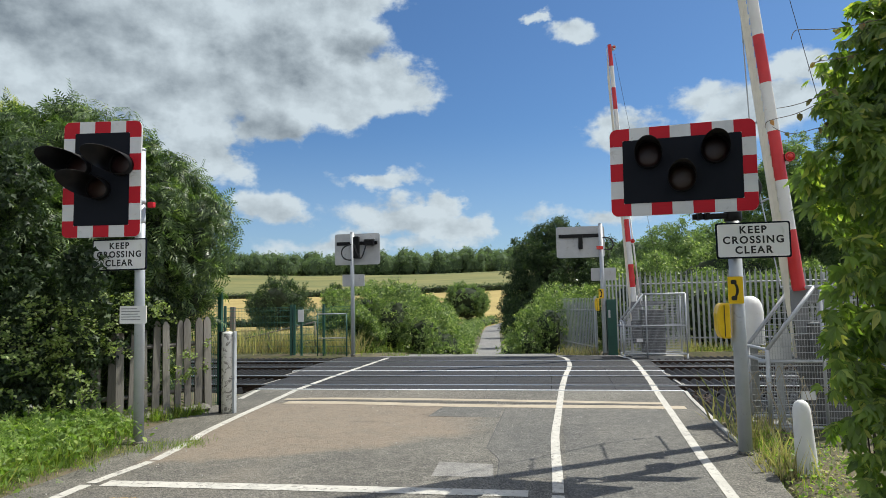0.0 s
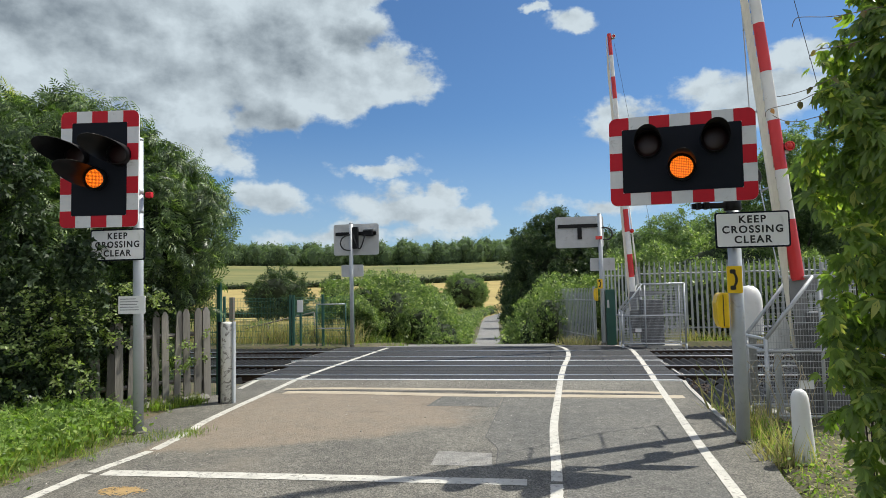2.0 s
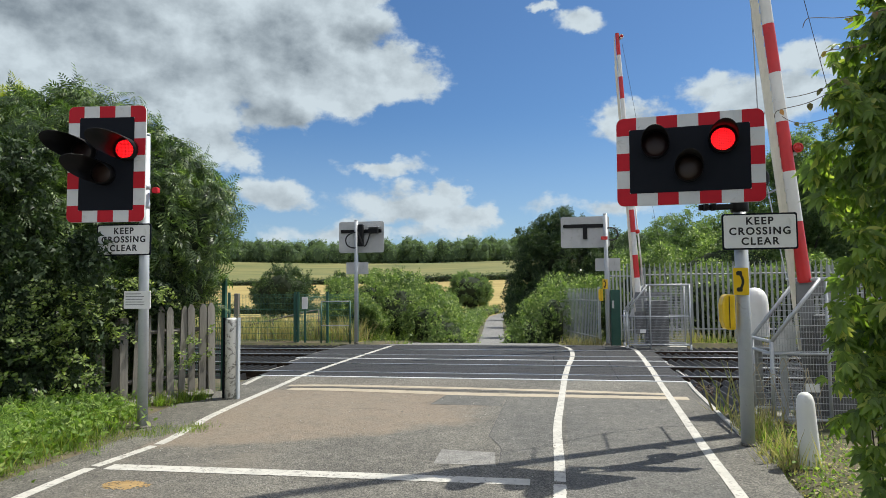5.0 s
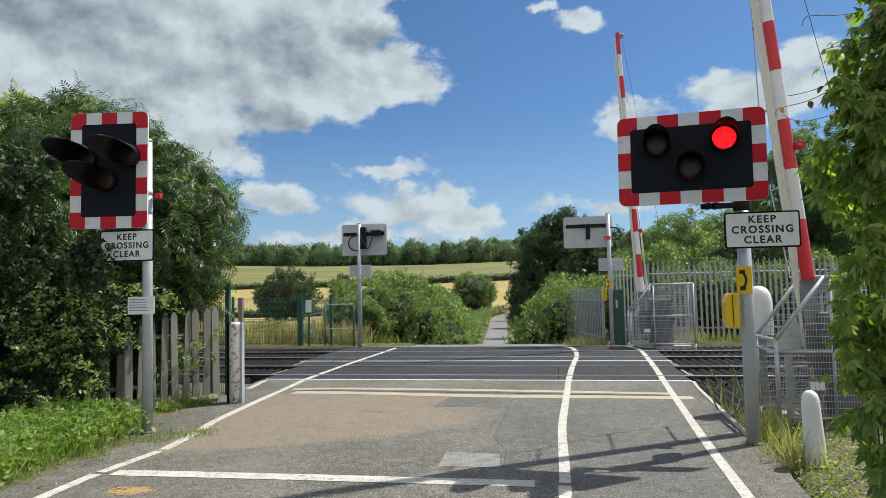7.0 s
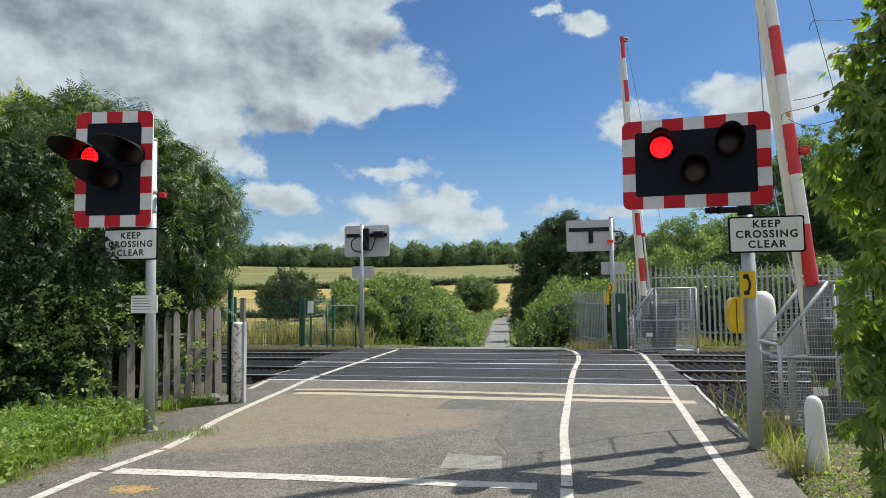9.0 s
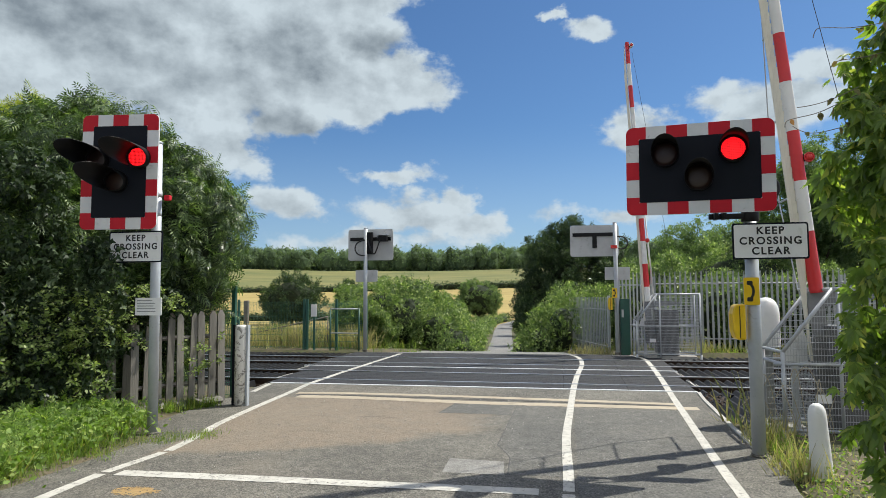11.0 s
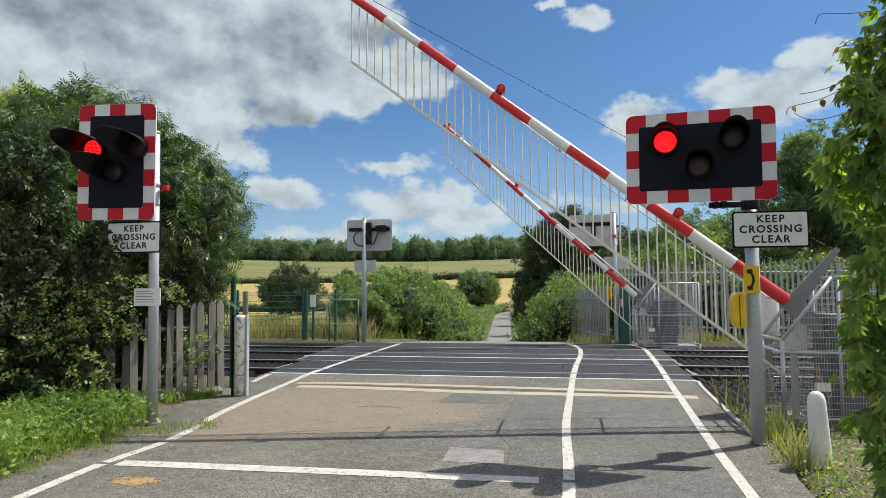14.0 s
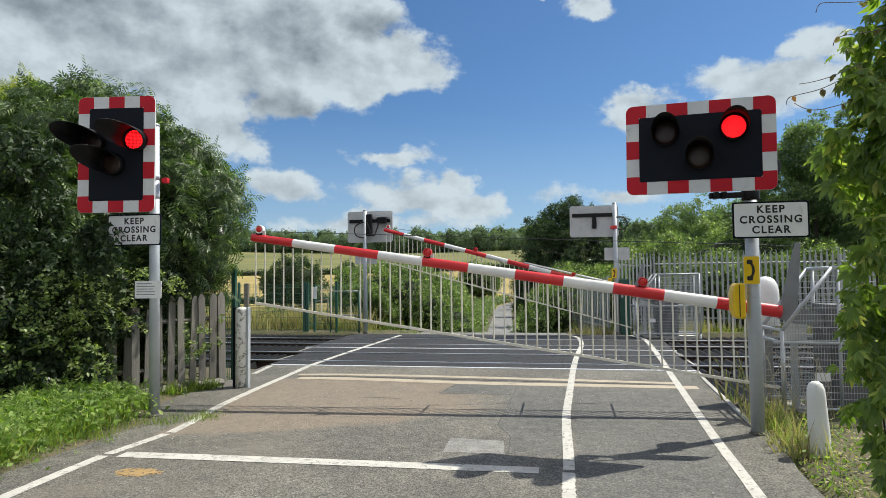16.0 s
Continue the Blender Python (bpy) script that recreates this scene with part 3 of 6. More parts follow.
def build_road():
    ys = [-40, -10, 0, 3, 4.5, 6, 7, 8, 9, 10, 11, 12.0]
    left = [(float(np.interp(y, (6.9, 7.6, 8.3, 9.3, 12.0), (-4.85, -5.15, -5.70, -5.52, -5.82))), y) for y in ys]
    right = [(1.75 + 0.022 * (max(y, 3) - 3) + 0.20 * min(1, max(0, (y - 5.5) / 1.5)), y) for y in ys]
    road = tagged(part("road", strip(left, right, thick=0.12), "asphalt", None, "worn grey asphalt road stained with dry clay before the crossing"), category="road", kind="structure")
    lys = list(range(19, 60, 2)) + list(range(60, 262, 6))
    lz = [float(np.interp(y, PROFILE_Y, PROFILE_Z)) + (0.04 if y > 21 else 0.0) + (land(lane_x(y) + 3, y) - float(np.interp(y, PROFILE_Y, PROFILE_Z)) if y > 60 else 0) for y in lys]
    half = [2.9 if y < 20 else float(np.interp(y, (20, 30, 45, 90, 190), (2.7, 1.8, 1.6, 1.65, 2.1))) for y in lys]
    lys[0], lz[0] = 19.36, -0.005
    l = [(lane_x(y) - h - 0.2, y) for y, h in zip(lys, half)]
    r = [(lane_x(y) + h + (1.8 if y < 21 else 0), y) for y, h in zip(lys, half)]
    tagged(part("lane", strip(l, r, lz), "lane", None, "narrow pale country lane running down between hedges", True), category="road", kind="structure")
    # repairs in the asphalt
    def repair(pts, mat, lift, label):
        bm = bmesh.new()
        vs = [bm.verts.new((x, y, lift)) for x, y in pts]
        bm.faces.new(vs)
        part("repair_patch", bm, mat, road, label)
    repair([(-1.20, 6.17), (-0.61, 6.17), (-0.66, 6.66), (-1.22, 6.72)], "patch_pale", 0.0022, "small pale square asphalt repair")
    repair([(-0.58, 6.2), (-0.02, 6.2), (0.0, 9.4), (-0.05, 10.1), (-0.78, 10.1), (-0.80, 7.4), (-0.62, 6.9)], "patch_new", 0.0016, "smooth grey trench repair")
    repair([(-1.84, 9.3), (-0.82, 9.3), (-0.82, 10.15), (-1.75, 10.15)], "patch_new", 0.0020, "smooth grey square repair")
    repair([(0.06, 5.0), (1.30, 5.0), (1.52, 10.0), (0.07, 10.0)], "patch_new", 0.0016, "smoother asphalt of the marked footway")
    bm = bmesh.new()  # a dried orange stain in many small blotches
    rng = random.Random(17)
    for k in range(260):
        a, q = rng.uniform(0, math.tau), rng.random() ** 0.6
        cx, cy, r = -3.68 + 0.22 * q * math.cos(a), 5.12 + 0.13 * q * math.sin(a), rng.uniform(0.006, 0.030) * (1.2 - q * 0.7)
        bm.faces.new([bm.verts.new((cx + r * rng.uniform(0.6, 1.3) * math.cos(t), cy + r * rng.uniform(0.5, 1.1) * math.sin(t), 0.0015 + 0.00001 * k)) for t in np.linspace(0, math.tau, 9)[:-1]])
    tagged(part("dried_stain", bm, "straw", road, "orange dried stain on the asphalt"), kind="stuff")
    for k, pts in enumerate((((-0.80, 7.4), (-0.79, 8.6), (-0.78, 10.1)), ((-1.84, 9.3), (-1.3, 9.31), (-0.82, 9.28)), ((-0.58, 6.2), (-0.60, 6.6), (-0.63, 6.9), (-0.80, 7.4)), ((-1.84, 9.3), (-1.80, 9.7), (-1.75, 10.15)), ((-2.9, 8.8), (-2.6, 8.86), (-2.3, 8.80)))):
        part("bitumen_seam", band(pts, 0.012, 0.0026, 0.06, 30 + k), "seam", road, "dark sealed joint in the asphalt")
    bm = bmesh.new()
    for k in range(240):
        x, y, r = rng.uniform(-4.6, 1.8), rng.uniform(4.6, 11.8), rng.uniform(0.004, 0.011)
        bmesh.ops.create_cone(bm, cap_ends=True, segments=5, radius1=r, radius2=r * 0.5, depth=r, matrix=pose(x, y, r * 0.3 + 0.004, rng.uniform(0, 40), rng.uniform(0, 40), rng.uniform(0, 180)))
    tagged(part("loose_grit", bm, "concrete", road, "loose grit on the road"), kind="stuff")
    kerb = thing("kerb", None, "low weathered concrete edging along the tarmac", "kerb", kind="structure")
    kp = spline([(1.965, 7.55, 0), (1.99, 8.1, 0), (2.04, 9.2, 0), (2.12, 11.0, 0), (2.2, 11.95, 0)], 3)
    for a, b in zip(kp, kp[1:]):
        bm = bmesh.new()
        d = (b - a).normalized()
        box(bm, -0.03, 0.03, -(b - a).length / 2 + 0.004, (b - a).length / 2 - 0.004, -0.10, 0.016, 0.006)
        o = part("kerb_stone", bm, "concrete", kerb)
        o.matrix_basis = Matrix.Translation((a + b) / 2) @ pose(0, 0, 0, 0, 0, math.degrees(math.atan2(-d.x, d.y)))
    return road


road = build_road()


def build_lines():
    def line(name, bm, mat, label):
        return tagged(part(name, bm, mat, None, label), category="road marking", kind="structure")
    line("stop_line", band([(-4.22, 5.62), (-2.5, 5.66), (-0.27, 5.69)], 0.185, wear=0.006), "line", "worn white painted stop line across the lane")
    edge = [(-4.20, 3.0), (-4.33, 4.85), (-4.36, 5.55)]
    line("edge_line", band(edge, 0.12, seed=2), "line", "worn white painted line along the road's edge")
    line("edge_line", band([(-4.36, 5.61), (-4.33, 6.0), (-4.30, 6.44)], 0.11, wear=0.03, seed=3), "line", "broken white edge line beside the weeds")
    line("edge_line", band([(-4.29, 6.50), (-4.34, 6.9), (-4.42, 7.38)], 0.11, wear=0.03, seed=4), "line", "broken white edge line beside the weeds")
    line("ramp_line", band([(-5.50, 10.83), (-5.60, 11.4), (-5.68, 11.9)], 0.10, wear=0.012, seed=18), "line", "short white painted line at the deck's corner")
    line("edge_line", band([(-4.44, 7.5), (-4.55, 8.0), (-4.68, 9.2), (-4.80, 10.65), (-4.93, 12.0)], 0.115, seed=5), "line", "white painted line along the road's edge")
    line("deck_line", band([(-4.93, 12.02), (-4.95, 14.0), (-4.93, 15.7), (-4.88, 18.9)], 0.12, lift=0.0050, seed=6), "line", "white painted line over the crossing deck")
    line("footway_line", band([(-0.02, 4.0), (-0.02, 5.0), (-0.02, 5.66)], 0.105, wear=0.03, seed=17), "line", "worn white painted line between lane and footway")
    line("footway_line", band([(-0.02, 5.74), (-0.02, 6.2), (-0.04, 7.9), (0.0, 9.4), (0.05, 11.0), (0.08, 12.0)], 0.10, wear=0.006, seed=7), "line", "white painted line between lane and footway")
    line("footway_line", band([(0.08, 12.02), (0.18, 14.1), (0.32, 16.2), (0.33, 17.6), (0.24, 18.6), (0.02, 19.2)], 0.11, lift=0.0050, seed=8), "line", "white painted line between lane and footway")
    line("footway_edge_line", band([(1.30, 4.0), (1.38, 5.5), (1.45, 7.2), (1.60, 9.9), (1.72, 12.0)], 0.10, wear=0.007, seed=9), "line", "white painted line along the footway's outer edge")
    line("footway_edge_line", band([(1.72, 12.02), (1.82, 13.6), (1.97, 16.7), (1.98, 18.3), (1.72, 19.3)], 0.11, lift=0.0050, seed=10), "line", "faded white line along the footway's outer edge")
    line("yellow_line", band([(-4.66, 10.83), (-3.68, 10.93), (-1.37, 10.86), (1.62, 10.63)], 0.20, lift=0.0030, wear=0.010, seed=11), "cream", "faded cream line across the road before the deck")
    line("yellow_line", band([(-4.50, 10.46), (-3.54, 10.47), (-1.3, 10.28), (0.3, 10.27), (1.88, 10.26)], 0.27, lift=0.0030, wear=0.010, seed=12), "cream", "broad faded cream line across the road before the deck")
    line("channel_joint", band([(-4.58, 10.65), (-3.61, 10.70), (-1.33, 10.60), (1.74, 10.43)], 0.07, lift=0.0036, wear=0.008, seed=13), "seam", "dark joint between the cream lines")


build_lines()

RAILS = (12.745, 14.25, 16.22, 17.725)


def build_railway():
    bed = tagged(part("ballast_bed", box(bmesh.new(), -60, 60, 11.95, 19.5, -0.6, -0.26), "ballast", None, "dark stone ballast between the rails"), category="ballast", kind="structure")
    bm = bmesh.new()
    rng = random.Random(4)
    for i in range(900):
        side = rng.random() < 0.5
        x = rng.uniform(-22, -14.6) if side else rng.uniform(9.6, 15)
        y = rng.uniform(12, 19.4)
        s = rng.uniform(0.02, 0.045)
        bmesh.ops.create_icosphere(bm, subdivisions=1, radius=s, matrix=pose(x, y, -0.25 + rng.uniform(0, 0.03), rng.uniform(0, 180), rng.uniform(0, 180), 0))
    tagged(part("ballast_stones", bm, "ballast", bed), kind="stuff")
    for y in RAILS:
        rail = thing("rail", pose(0, y, 0), "steel railway rail with a shining running surface", "rail", "rails of the two tracks", "structure")
        bm = bmesh.new()
        slab(bm, [(-0.07, -0.16), (0.07, -0.16), (0.07, -0.145), (0.012, -0.12), (0.012, -0.045), (0.035, -0.03), (0.035, -0.004), (-0.035, -0.004), (-0.035, -0.03), (-0.012, -0.045), (-0.012, -0.12), (-0.07, -0.145)], -60, 60)
        bmesh.ops.rotate(bm, matrix=Matrix.Rotation(radians(90), 3, "Z"), verts=bm.verts)
        part("rail_body", bm, "rust", rail)
        part("running_surface", box(bmesh.new(), -60, 60, -0.036, 0.036, -0.004, 0.012, 0.003), "steel_rail", rail, "shining worn rail head")
    # rubber deck: rows of panels beside and between the rails
    deck = thing("crossing_deck", None, "dark grey rubber panels of the level crossing deck", "crossing deck", kind="structure")
    rows = ((12.12, RAILS[0] - 0.045), (RAILS[0] + 0.085, RAILS[1] - 0.085), (RAILS[1] + 0.045, 15.26), (15.38, RAILS[2] - 0.045), (RAILS[2] + 0.085, RAILS[3] - 0.085), (RAILS[3] + 0.045, 19.30))
    for y0, y1 in rows:
        xs = np.linspace(-5.85 - 0.55 * (min(y0, 15.5) - 12) / 3.5, 2.2 + 0.05 * (y0 - 12), 8)
        for a, b in zip(xs, xs[1:]):
            bm = bmesh.new()
            box(bm, a + 0.003, b - 0.003, y0, y1, -0.2, 0.0, 0.006)
            k = max(1, int((y1 - y0) / 0.24))
            for j in range(k):  # raised tread ribs
                yy = y0 + (j + 0.5) * (y1 - y0) / k
                box(bm, a + 0.02, b - 0.02, yy - 0.05, yy + 0.05, -0.004, 0.0015)
            part("deck_panel", bm, "deck", deck)
    for y, x0, x1 in ((12.06, -5.75, 2.2), (15.32, -6.4, 2.38)):
        bm = bmesh.new()
        box(bm, x0, x1, y - 0.045, y + 0.045, -0.2, 0.008, 0.006)
        part("edge_beam", bm, "board_white", deck, "white edge beam of the deck")
    # ramped end pieces of the deck
    for x, s in ((-5.9, -1), (2.2, 1)):
        for y in (12.9, 14.6, 16.5, 18.0):
            bm = bmesh.new()
            xx = x - (0.5 if s < 0 else 0) * min(1, (y - 12) / 3.5) + (0.1 if s > 0 else 0)
            slab(bm, [(0, -0.2), (0, 0.0), (s * 0.42, -0.18), (s * 0.42, -0.2)], 0, 0.85)
            o = part("deck_ramp", bm, "concrete", deck, "pale sloping end piece of the deck")
            o.matrix_basis = pose(xx, y, 0)
    # wedge-shaped guard panels that keep walkers off the track
    for side, x0, x1 in ((-1, -14.5, -6.35), (1, 2.24, 9.5)):
        guard = thing("trespass_guard", None, "rows of black wedge-shaped guard panels beside the deck", "trespass guard", "guard panels beside the deck", "structure")
        for y0, y1 in ((9.25, 11.9),) * (side > 0) + ((12.0, 12.62), (12.88, 14.12), (14.38, 16.1), (16.35, 17.6), (17.85, 19.4)):
            bm = bmesh.new()
            x = x0
            while x < x1:
                slab(bm, [(x, -0.24), (x, -0.14), (x + 0.13, -0.03), (x + 0.16, -0.03), (x + 0.185, -0.14), (x + 0.185, -0.24)], y0 + 0.02, y1 - 0.02)
                x += 0.19
            part("wedge_row", bm, "black_guard", guard)


build_railway()

# ---------------------------------------------------------------- crossing signals
LAMPS = {}


def lamp_unit(parent, at, key, x, z, r, hood_len, colour, peak):
    """Housing ring, dark lens, long hood, and the LED array that comes forward when lit."""
    lamp = part("lamp_housing", turned(bmesh.new(), [(r * 1.06, 0.0), (r * 1.07, 0.02), (r * 1.06, 0.075), (r * 1.02, 0.08), (r * 1.02, 0.06), (r * 1.0, 0.05)], 32, pose(0, 0, 0, 90, 0, 0)), "hood", parent, "black round lamp housing", True)
    lamp.matrix_basis = at @ pose(x, -0.012, z)
    lens = part("lens", turned(bmesh.new(), [(r * 1.01, 0.048), (r * 1.0, 0.052), (r * 0.7, 0.062), (r * 0.35, 0.067), (0, 0.068)], 32, pose(0, 0, 0, 90, 0, 0)), "lens_red" if colour == "red" else "lens_amber", lamp, "dark unlit " + colour + " lens", True)
    bm = bmesh.new()
    n = 36
    front, back, fi, bi = [], [], [], []
    for i in range(n):
        a = math.tau * i / n
        cut = 0.08 + 0.92 * ((math.cos(a - radians(peak)) + 1) / 2) ** 1.3
        for ring, rr, yy in ((back, r * 1.09, -0.05), (bi, r * 1.065, -0.05), (front, r * 1.06, -0.05 - hood_len * cut), (fi, r * 1.035, -0.05 - hood_len * cut)):
            ring.append(bm.verts.new((rr * math.cos(a), yy, rr * math.sin(a))))
    for i in range(n):
        j = (i + 1) % n
        for p, q in ((back, front), (fi, bi), (front, fi)):
            bm.faces.new((p[i], q[i], q[j], p[j]))
    bmesh.ops.recalc_face_normals(bm, faces=bm.faces)
    part("hood", bm, "hood", lamp, "long black sun hood", True)
    led = part("led_panel", turned(bmesh.new(), [(r * 0.88, 0.0), (r * 0.85, 0.004), (r * 0.5, 0.012), (0, 0.015)], 32, pose(0, 0, 0, 90, 0, 0)), "led_red" if colour == "red" else "led_amber", lamp, colour + " LED panel")
    led.matrix_basis = pose(0, 0.0, 0)
    LAMPS[key] = led


def backboard(parent, at, w, h, b, nx, nz):
    board = part("backboard", slab(bmesh.new(), rounded(w, h, 0.075), -0.012, 0.012), "board_white", parent, "board striped red and white round a black panel")
    board.matrix_basis = at
    part("black_panel", slab(bmesh.new(), rounded(w - 2 * b, h - 2 * b, 0.02), -0.017, -0.011), "board_black", board, "matt black panel")
    dx, dz = w / nx, h / nz

    def red(x0, x1, z0, z1):
        part("red_band", box(bmesh.new(), x0, x1, -0.0145, -0.0115, z0, z1), "board_red", board)

    for i in range(2, nx - 1, 2):
        for z0 in (-h / 2 + 0.002, h / 2 - b):
            red(-w / 2 + i * dx, -w / 2 + (i + 1) * dx, z0, z0 + b - 0.002)
    for i in range(2, nz - 1, 2):
        for x0 in (-w / 2 + 0.002, w / 2 - b):
            red(x0, x0 + b - 0.002, -h / 2 + i * dz, -h / 2 + (i + 1) * dz)
    for sx in (-1, 1):
        for sz in (-1, 1):
            r, x1, z1 = 0.073, w / 2 - 0.002, h / 2 - 0.002
            pts = [(x1 - r + r * math.cos(radians(a)), z1 - r + r * math.sin(radians(a))) for a in range(0, 91, 15)]
            pts += [(w / 2 - dx, z1), (w / 2 - dx, h / 2 - b), (w / 2 - b, h / 2 - b), (w / 2 - b, h / 2 - dz), (x1, h / 2 - dz)]
            pts = [(sx * x, sz * z) for x, z in pts]
            part("red_corner", slab(bmesh.new(), pts, -0.0145, -0.0115), "board_red", board)
    return board


def keep_clear_sign(parent, x, y, z, w=0.74, h=0.38, face=True):
    s = part("sign_plate", slab(bmesh.new(), rounded(w, h, 0.025), -0.006, 0.006), "board_black" if face else "board_back", parent, "white sign reading KEEP CROSSING CLEAR with a black border" if face else "grey back of the sign plate")
    s.matrix_basis = pose(x, y, z)
    if face:
        part("sign_face", slab(bmesh.new(), rounded(w - 0.034, h - 0.034, 0.018), -0.0085, -0.0055), "sign_white", s, "white sign face")
        for i, wd in enumerate(("KEEP", "CROSSING", "CLEAR")):
            writing(wd, 0.107, 0, -0.0105, 0.106 - 0.106 * i, s, "letter", 0.003)
    else:
        for zz in (-0.12, 0.12):
            part("sign_rail", box(bmesh.new(), -w / 2 + 0.03, w / 2 - 0.03, 0.006, 0.025, zz - 0.02, zz + 0.02), "board_back", s)
    return s


def pole(parent, r, top, lean=0.0):
    bm = rod(bmesh.new(), (lean, 0, 0), (0, 0, top), r, r, 24)
    part("pole", bm, "galv_pole", parent, "grey galvanised tubular pole", True)
    part("pole_cap", turned(bmesh.new(), [(r * 1.04, top - 0.02), (r * 1.04, top + 0.008), (r * 0.6, top + 0.02), (0, top + 0.022)], 24), "galv_pole", parent, "", True)
    part("base_collar", turned(bmesh.new(), [(r * 1.25, -0.05), (r * 1.25, 0.015), (r * 1.02, 0.03)], 24, pose(lean, 0, 0)), "asphalt", parent, "dark collar in the tarmac")


def phone(parent, x, y, z):
    """Telephone symbol plate wrapped round the pole and a yellow telephone box under it."""
    p = part("telephone_plate", slab(bmesh.new(), rounded(0.150, 0.285, 0.012), -0.006, 0.006), "yellow", parent, "yellow plate with a black telephone handset symbol")
    p.matrix_basis = pose(x + 0.045, y - 0.085, z - 0.005, 0, 0, 0)
    bm = bmesh.new()
    pts = []
    for i in range(13):
        a = radians(-62 + 124 * i / 12)
        pts.append((0.085 * math.cos(a) - 0.055, 0.105 * math.sin(a)))
    for i in range(13):
        a = radians(62 - 124 * i / 12)
        pts.append((0.062 * math.cos(a) - 0.058, 0.085 * math.sin(a)))
    slab(bm, pts, -0.009, -0.006)
    for zz in (-0.085, 0.085):
        slab(bm, [(px - 0.018, pz + zz) for px, pz in rounded(0.058, 0.045, 0.015)], -0.0095, -0.006)
    part("handset_symbol", bm, "letter", p, "black handset symbol")
    b = part("telephone_box", slab(bmesh.new(), [(-0.045, -0.16), (-0.066, -0.09), (-0.070, 0.08), (-0.052, 0.16), (-0.022, 0.185), (0.062, 0.185), (0.062, -0.185), (-0.022, -0.185)], -0.09, 0.10), "yellow", parent, "yellow plastic telephone box")
    b.matrix_basis = pose(x - 0.085, y - 0.02, z - 0.325)
    bev = b.modifiers.new("edge", "BEVEL")
    bev.width, bev.segments = 0.018, 2
    part("door_seam", box(bmesh.new(), -0.004, 0.004, -0.094, -0.088, -0.165, 0.165), "letter", b, "dark seam of the box's door")


def tube(points, r, mat, name, parent, label=""):
    cu = bpy.data.curves.new(name, "CURVE")
    cu.dimensions, cu.bevel_depth, cu.bevel_resolution = "3D", r, 2
    sp = cu.splines.new("NURBS")
    sp.points.add(len(points) - 1)
    for q, p in zip(sp.points, points):
        q.co = (*p, 1.0)
    sp.use_endpoint_u, sp.order_u = True, 3
    cu.materials.append(M[mat])
    ob = new(name, cu)
    ob.parent = parent
    return tagged(ob, label)


def signal_right():
    s = thing("crossing_signal", pose(1.92, 7.33, 0), "wide striped level crossing signal with hooded lamps on grey pole", "crossing signal", "crossing signals")
    pole(s, 0.068, 2.56, 0.0)
    at = pose(-0.535, -0.17, 3.005, 0, 0.6, -9)
    backboard(s, at, 1.47, 0.965, 0.135, 7, 5)
    for k, x, z, c in (("rl", -0.33, 0.165, "red"), ("rr", 0.335, 0.175, "red"), ("ra", 0.0, -0.105, "amber")):
        lamp_unit(s, at, k, x, z, 0.132, 0.34, c, 90)
    part("mounting_arm", box(bmesh.new(), -0.42, 0.05, -0.05, 0.0, 2.47, 2.53, 0.01), "hood", s, "black steel mounting arm")
    part("clamp", turned(bmesh.new(), [(0.085, 2.44), (0.09, 2.45), (0.09, 2.57), (0.085, 2.58)], 20), "hood", s, "black pole clamp", True)
    for x in (-0.36, -0.28):
        part("bracket", box(bmesh.new(), x - 0.02, x + 0.02, -0.13, -0.02, 2.46, 2.66, 0.006), "hood", s)
    tube([(0.0, 0.05, 2.52), (0.22, 0.10, 2.62), (0.345, 0.10, 2.79), (0.28, 0.10, 2.94), (0.0, 0.02, 2.97)], 0.018, "cable", "cable", s, "black looped cable")
    keep_clear_sign(s, 0.16, -0.10, 2.225)
    phone(s, -0.08, 0.0, 1.71)
    return s


def signal_left():
    s = thing("crossing_signal", pose(-5.06, 7.28, 0), "upright striped level crossing signal on a pole in ivy", "crossing signal", "crossing signals")
    pole(s, 0.060, 3.62, 0.04)
    at = pose(-0.375, -0.20, 3.225, 0, 0, 7)
    backboard(s, at, 0.98, 1.44, 0.145, 5, 7)
    for k, x, z, c in (("ll", -0.265, 0.150, "red"), ("lr", 0.262, 0.165, "red"), ("la", -0.02, -0.125, "amber")):
        lamp_unit(s, at, k, x, z, 0.130, 0.64, c, 150)
    for z in (2.72, 2.96):
        part("bracket", box(bmesh.new(), -0.3, 0.06, -0.085, 0.02, z - 0.025, z + 0.025, 0.008), "galv", s, "steel bracket")
    for z in (2.72, 2.96):
        part("clamp", turned(bmesh.new(), [(0.072, z - 0.035), (0.072, z + 0.035)], 16), "galv", s, "steel pole clamp", True)
    part("red_lamp_box", box(bmesh.new(), 0.10, 0.18, 0.0, 0.06, 2.88, 2.95, 0.015), "board_red", s, "small dull red box beside the pole")
    keep_clear_sign(s, -0.205, -0.085, 2.295, 0.74, 0.39)
    n = part("notice_plate", slab(bmesh.new(), rounded(0.36, 0.215, 0.01), -0.004, 0.004), "sign_white", s, "small white notice with fine print")
    n.matrix_basis = pose(-0.005, -0.085, 1.555)
    rng = random.Random(3)
    for i in range(5):
        w = rng.uniform(0.18, 0.30)
        part("print_bar", box(bmesh.new(), -0.155, -0.155 + w, -0.0055, -0.0035, 0.068 - i * 0.033, 0.078 - i * 0.033), "bar_grey", n)
    return s


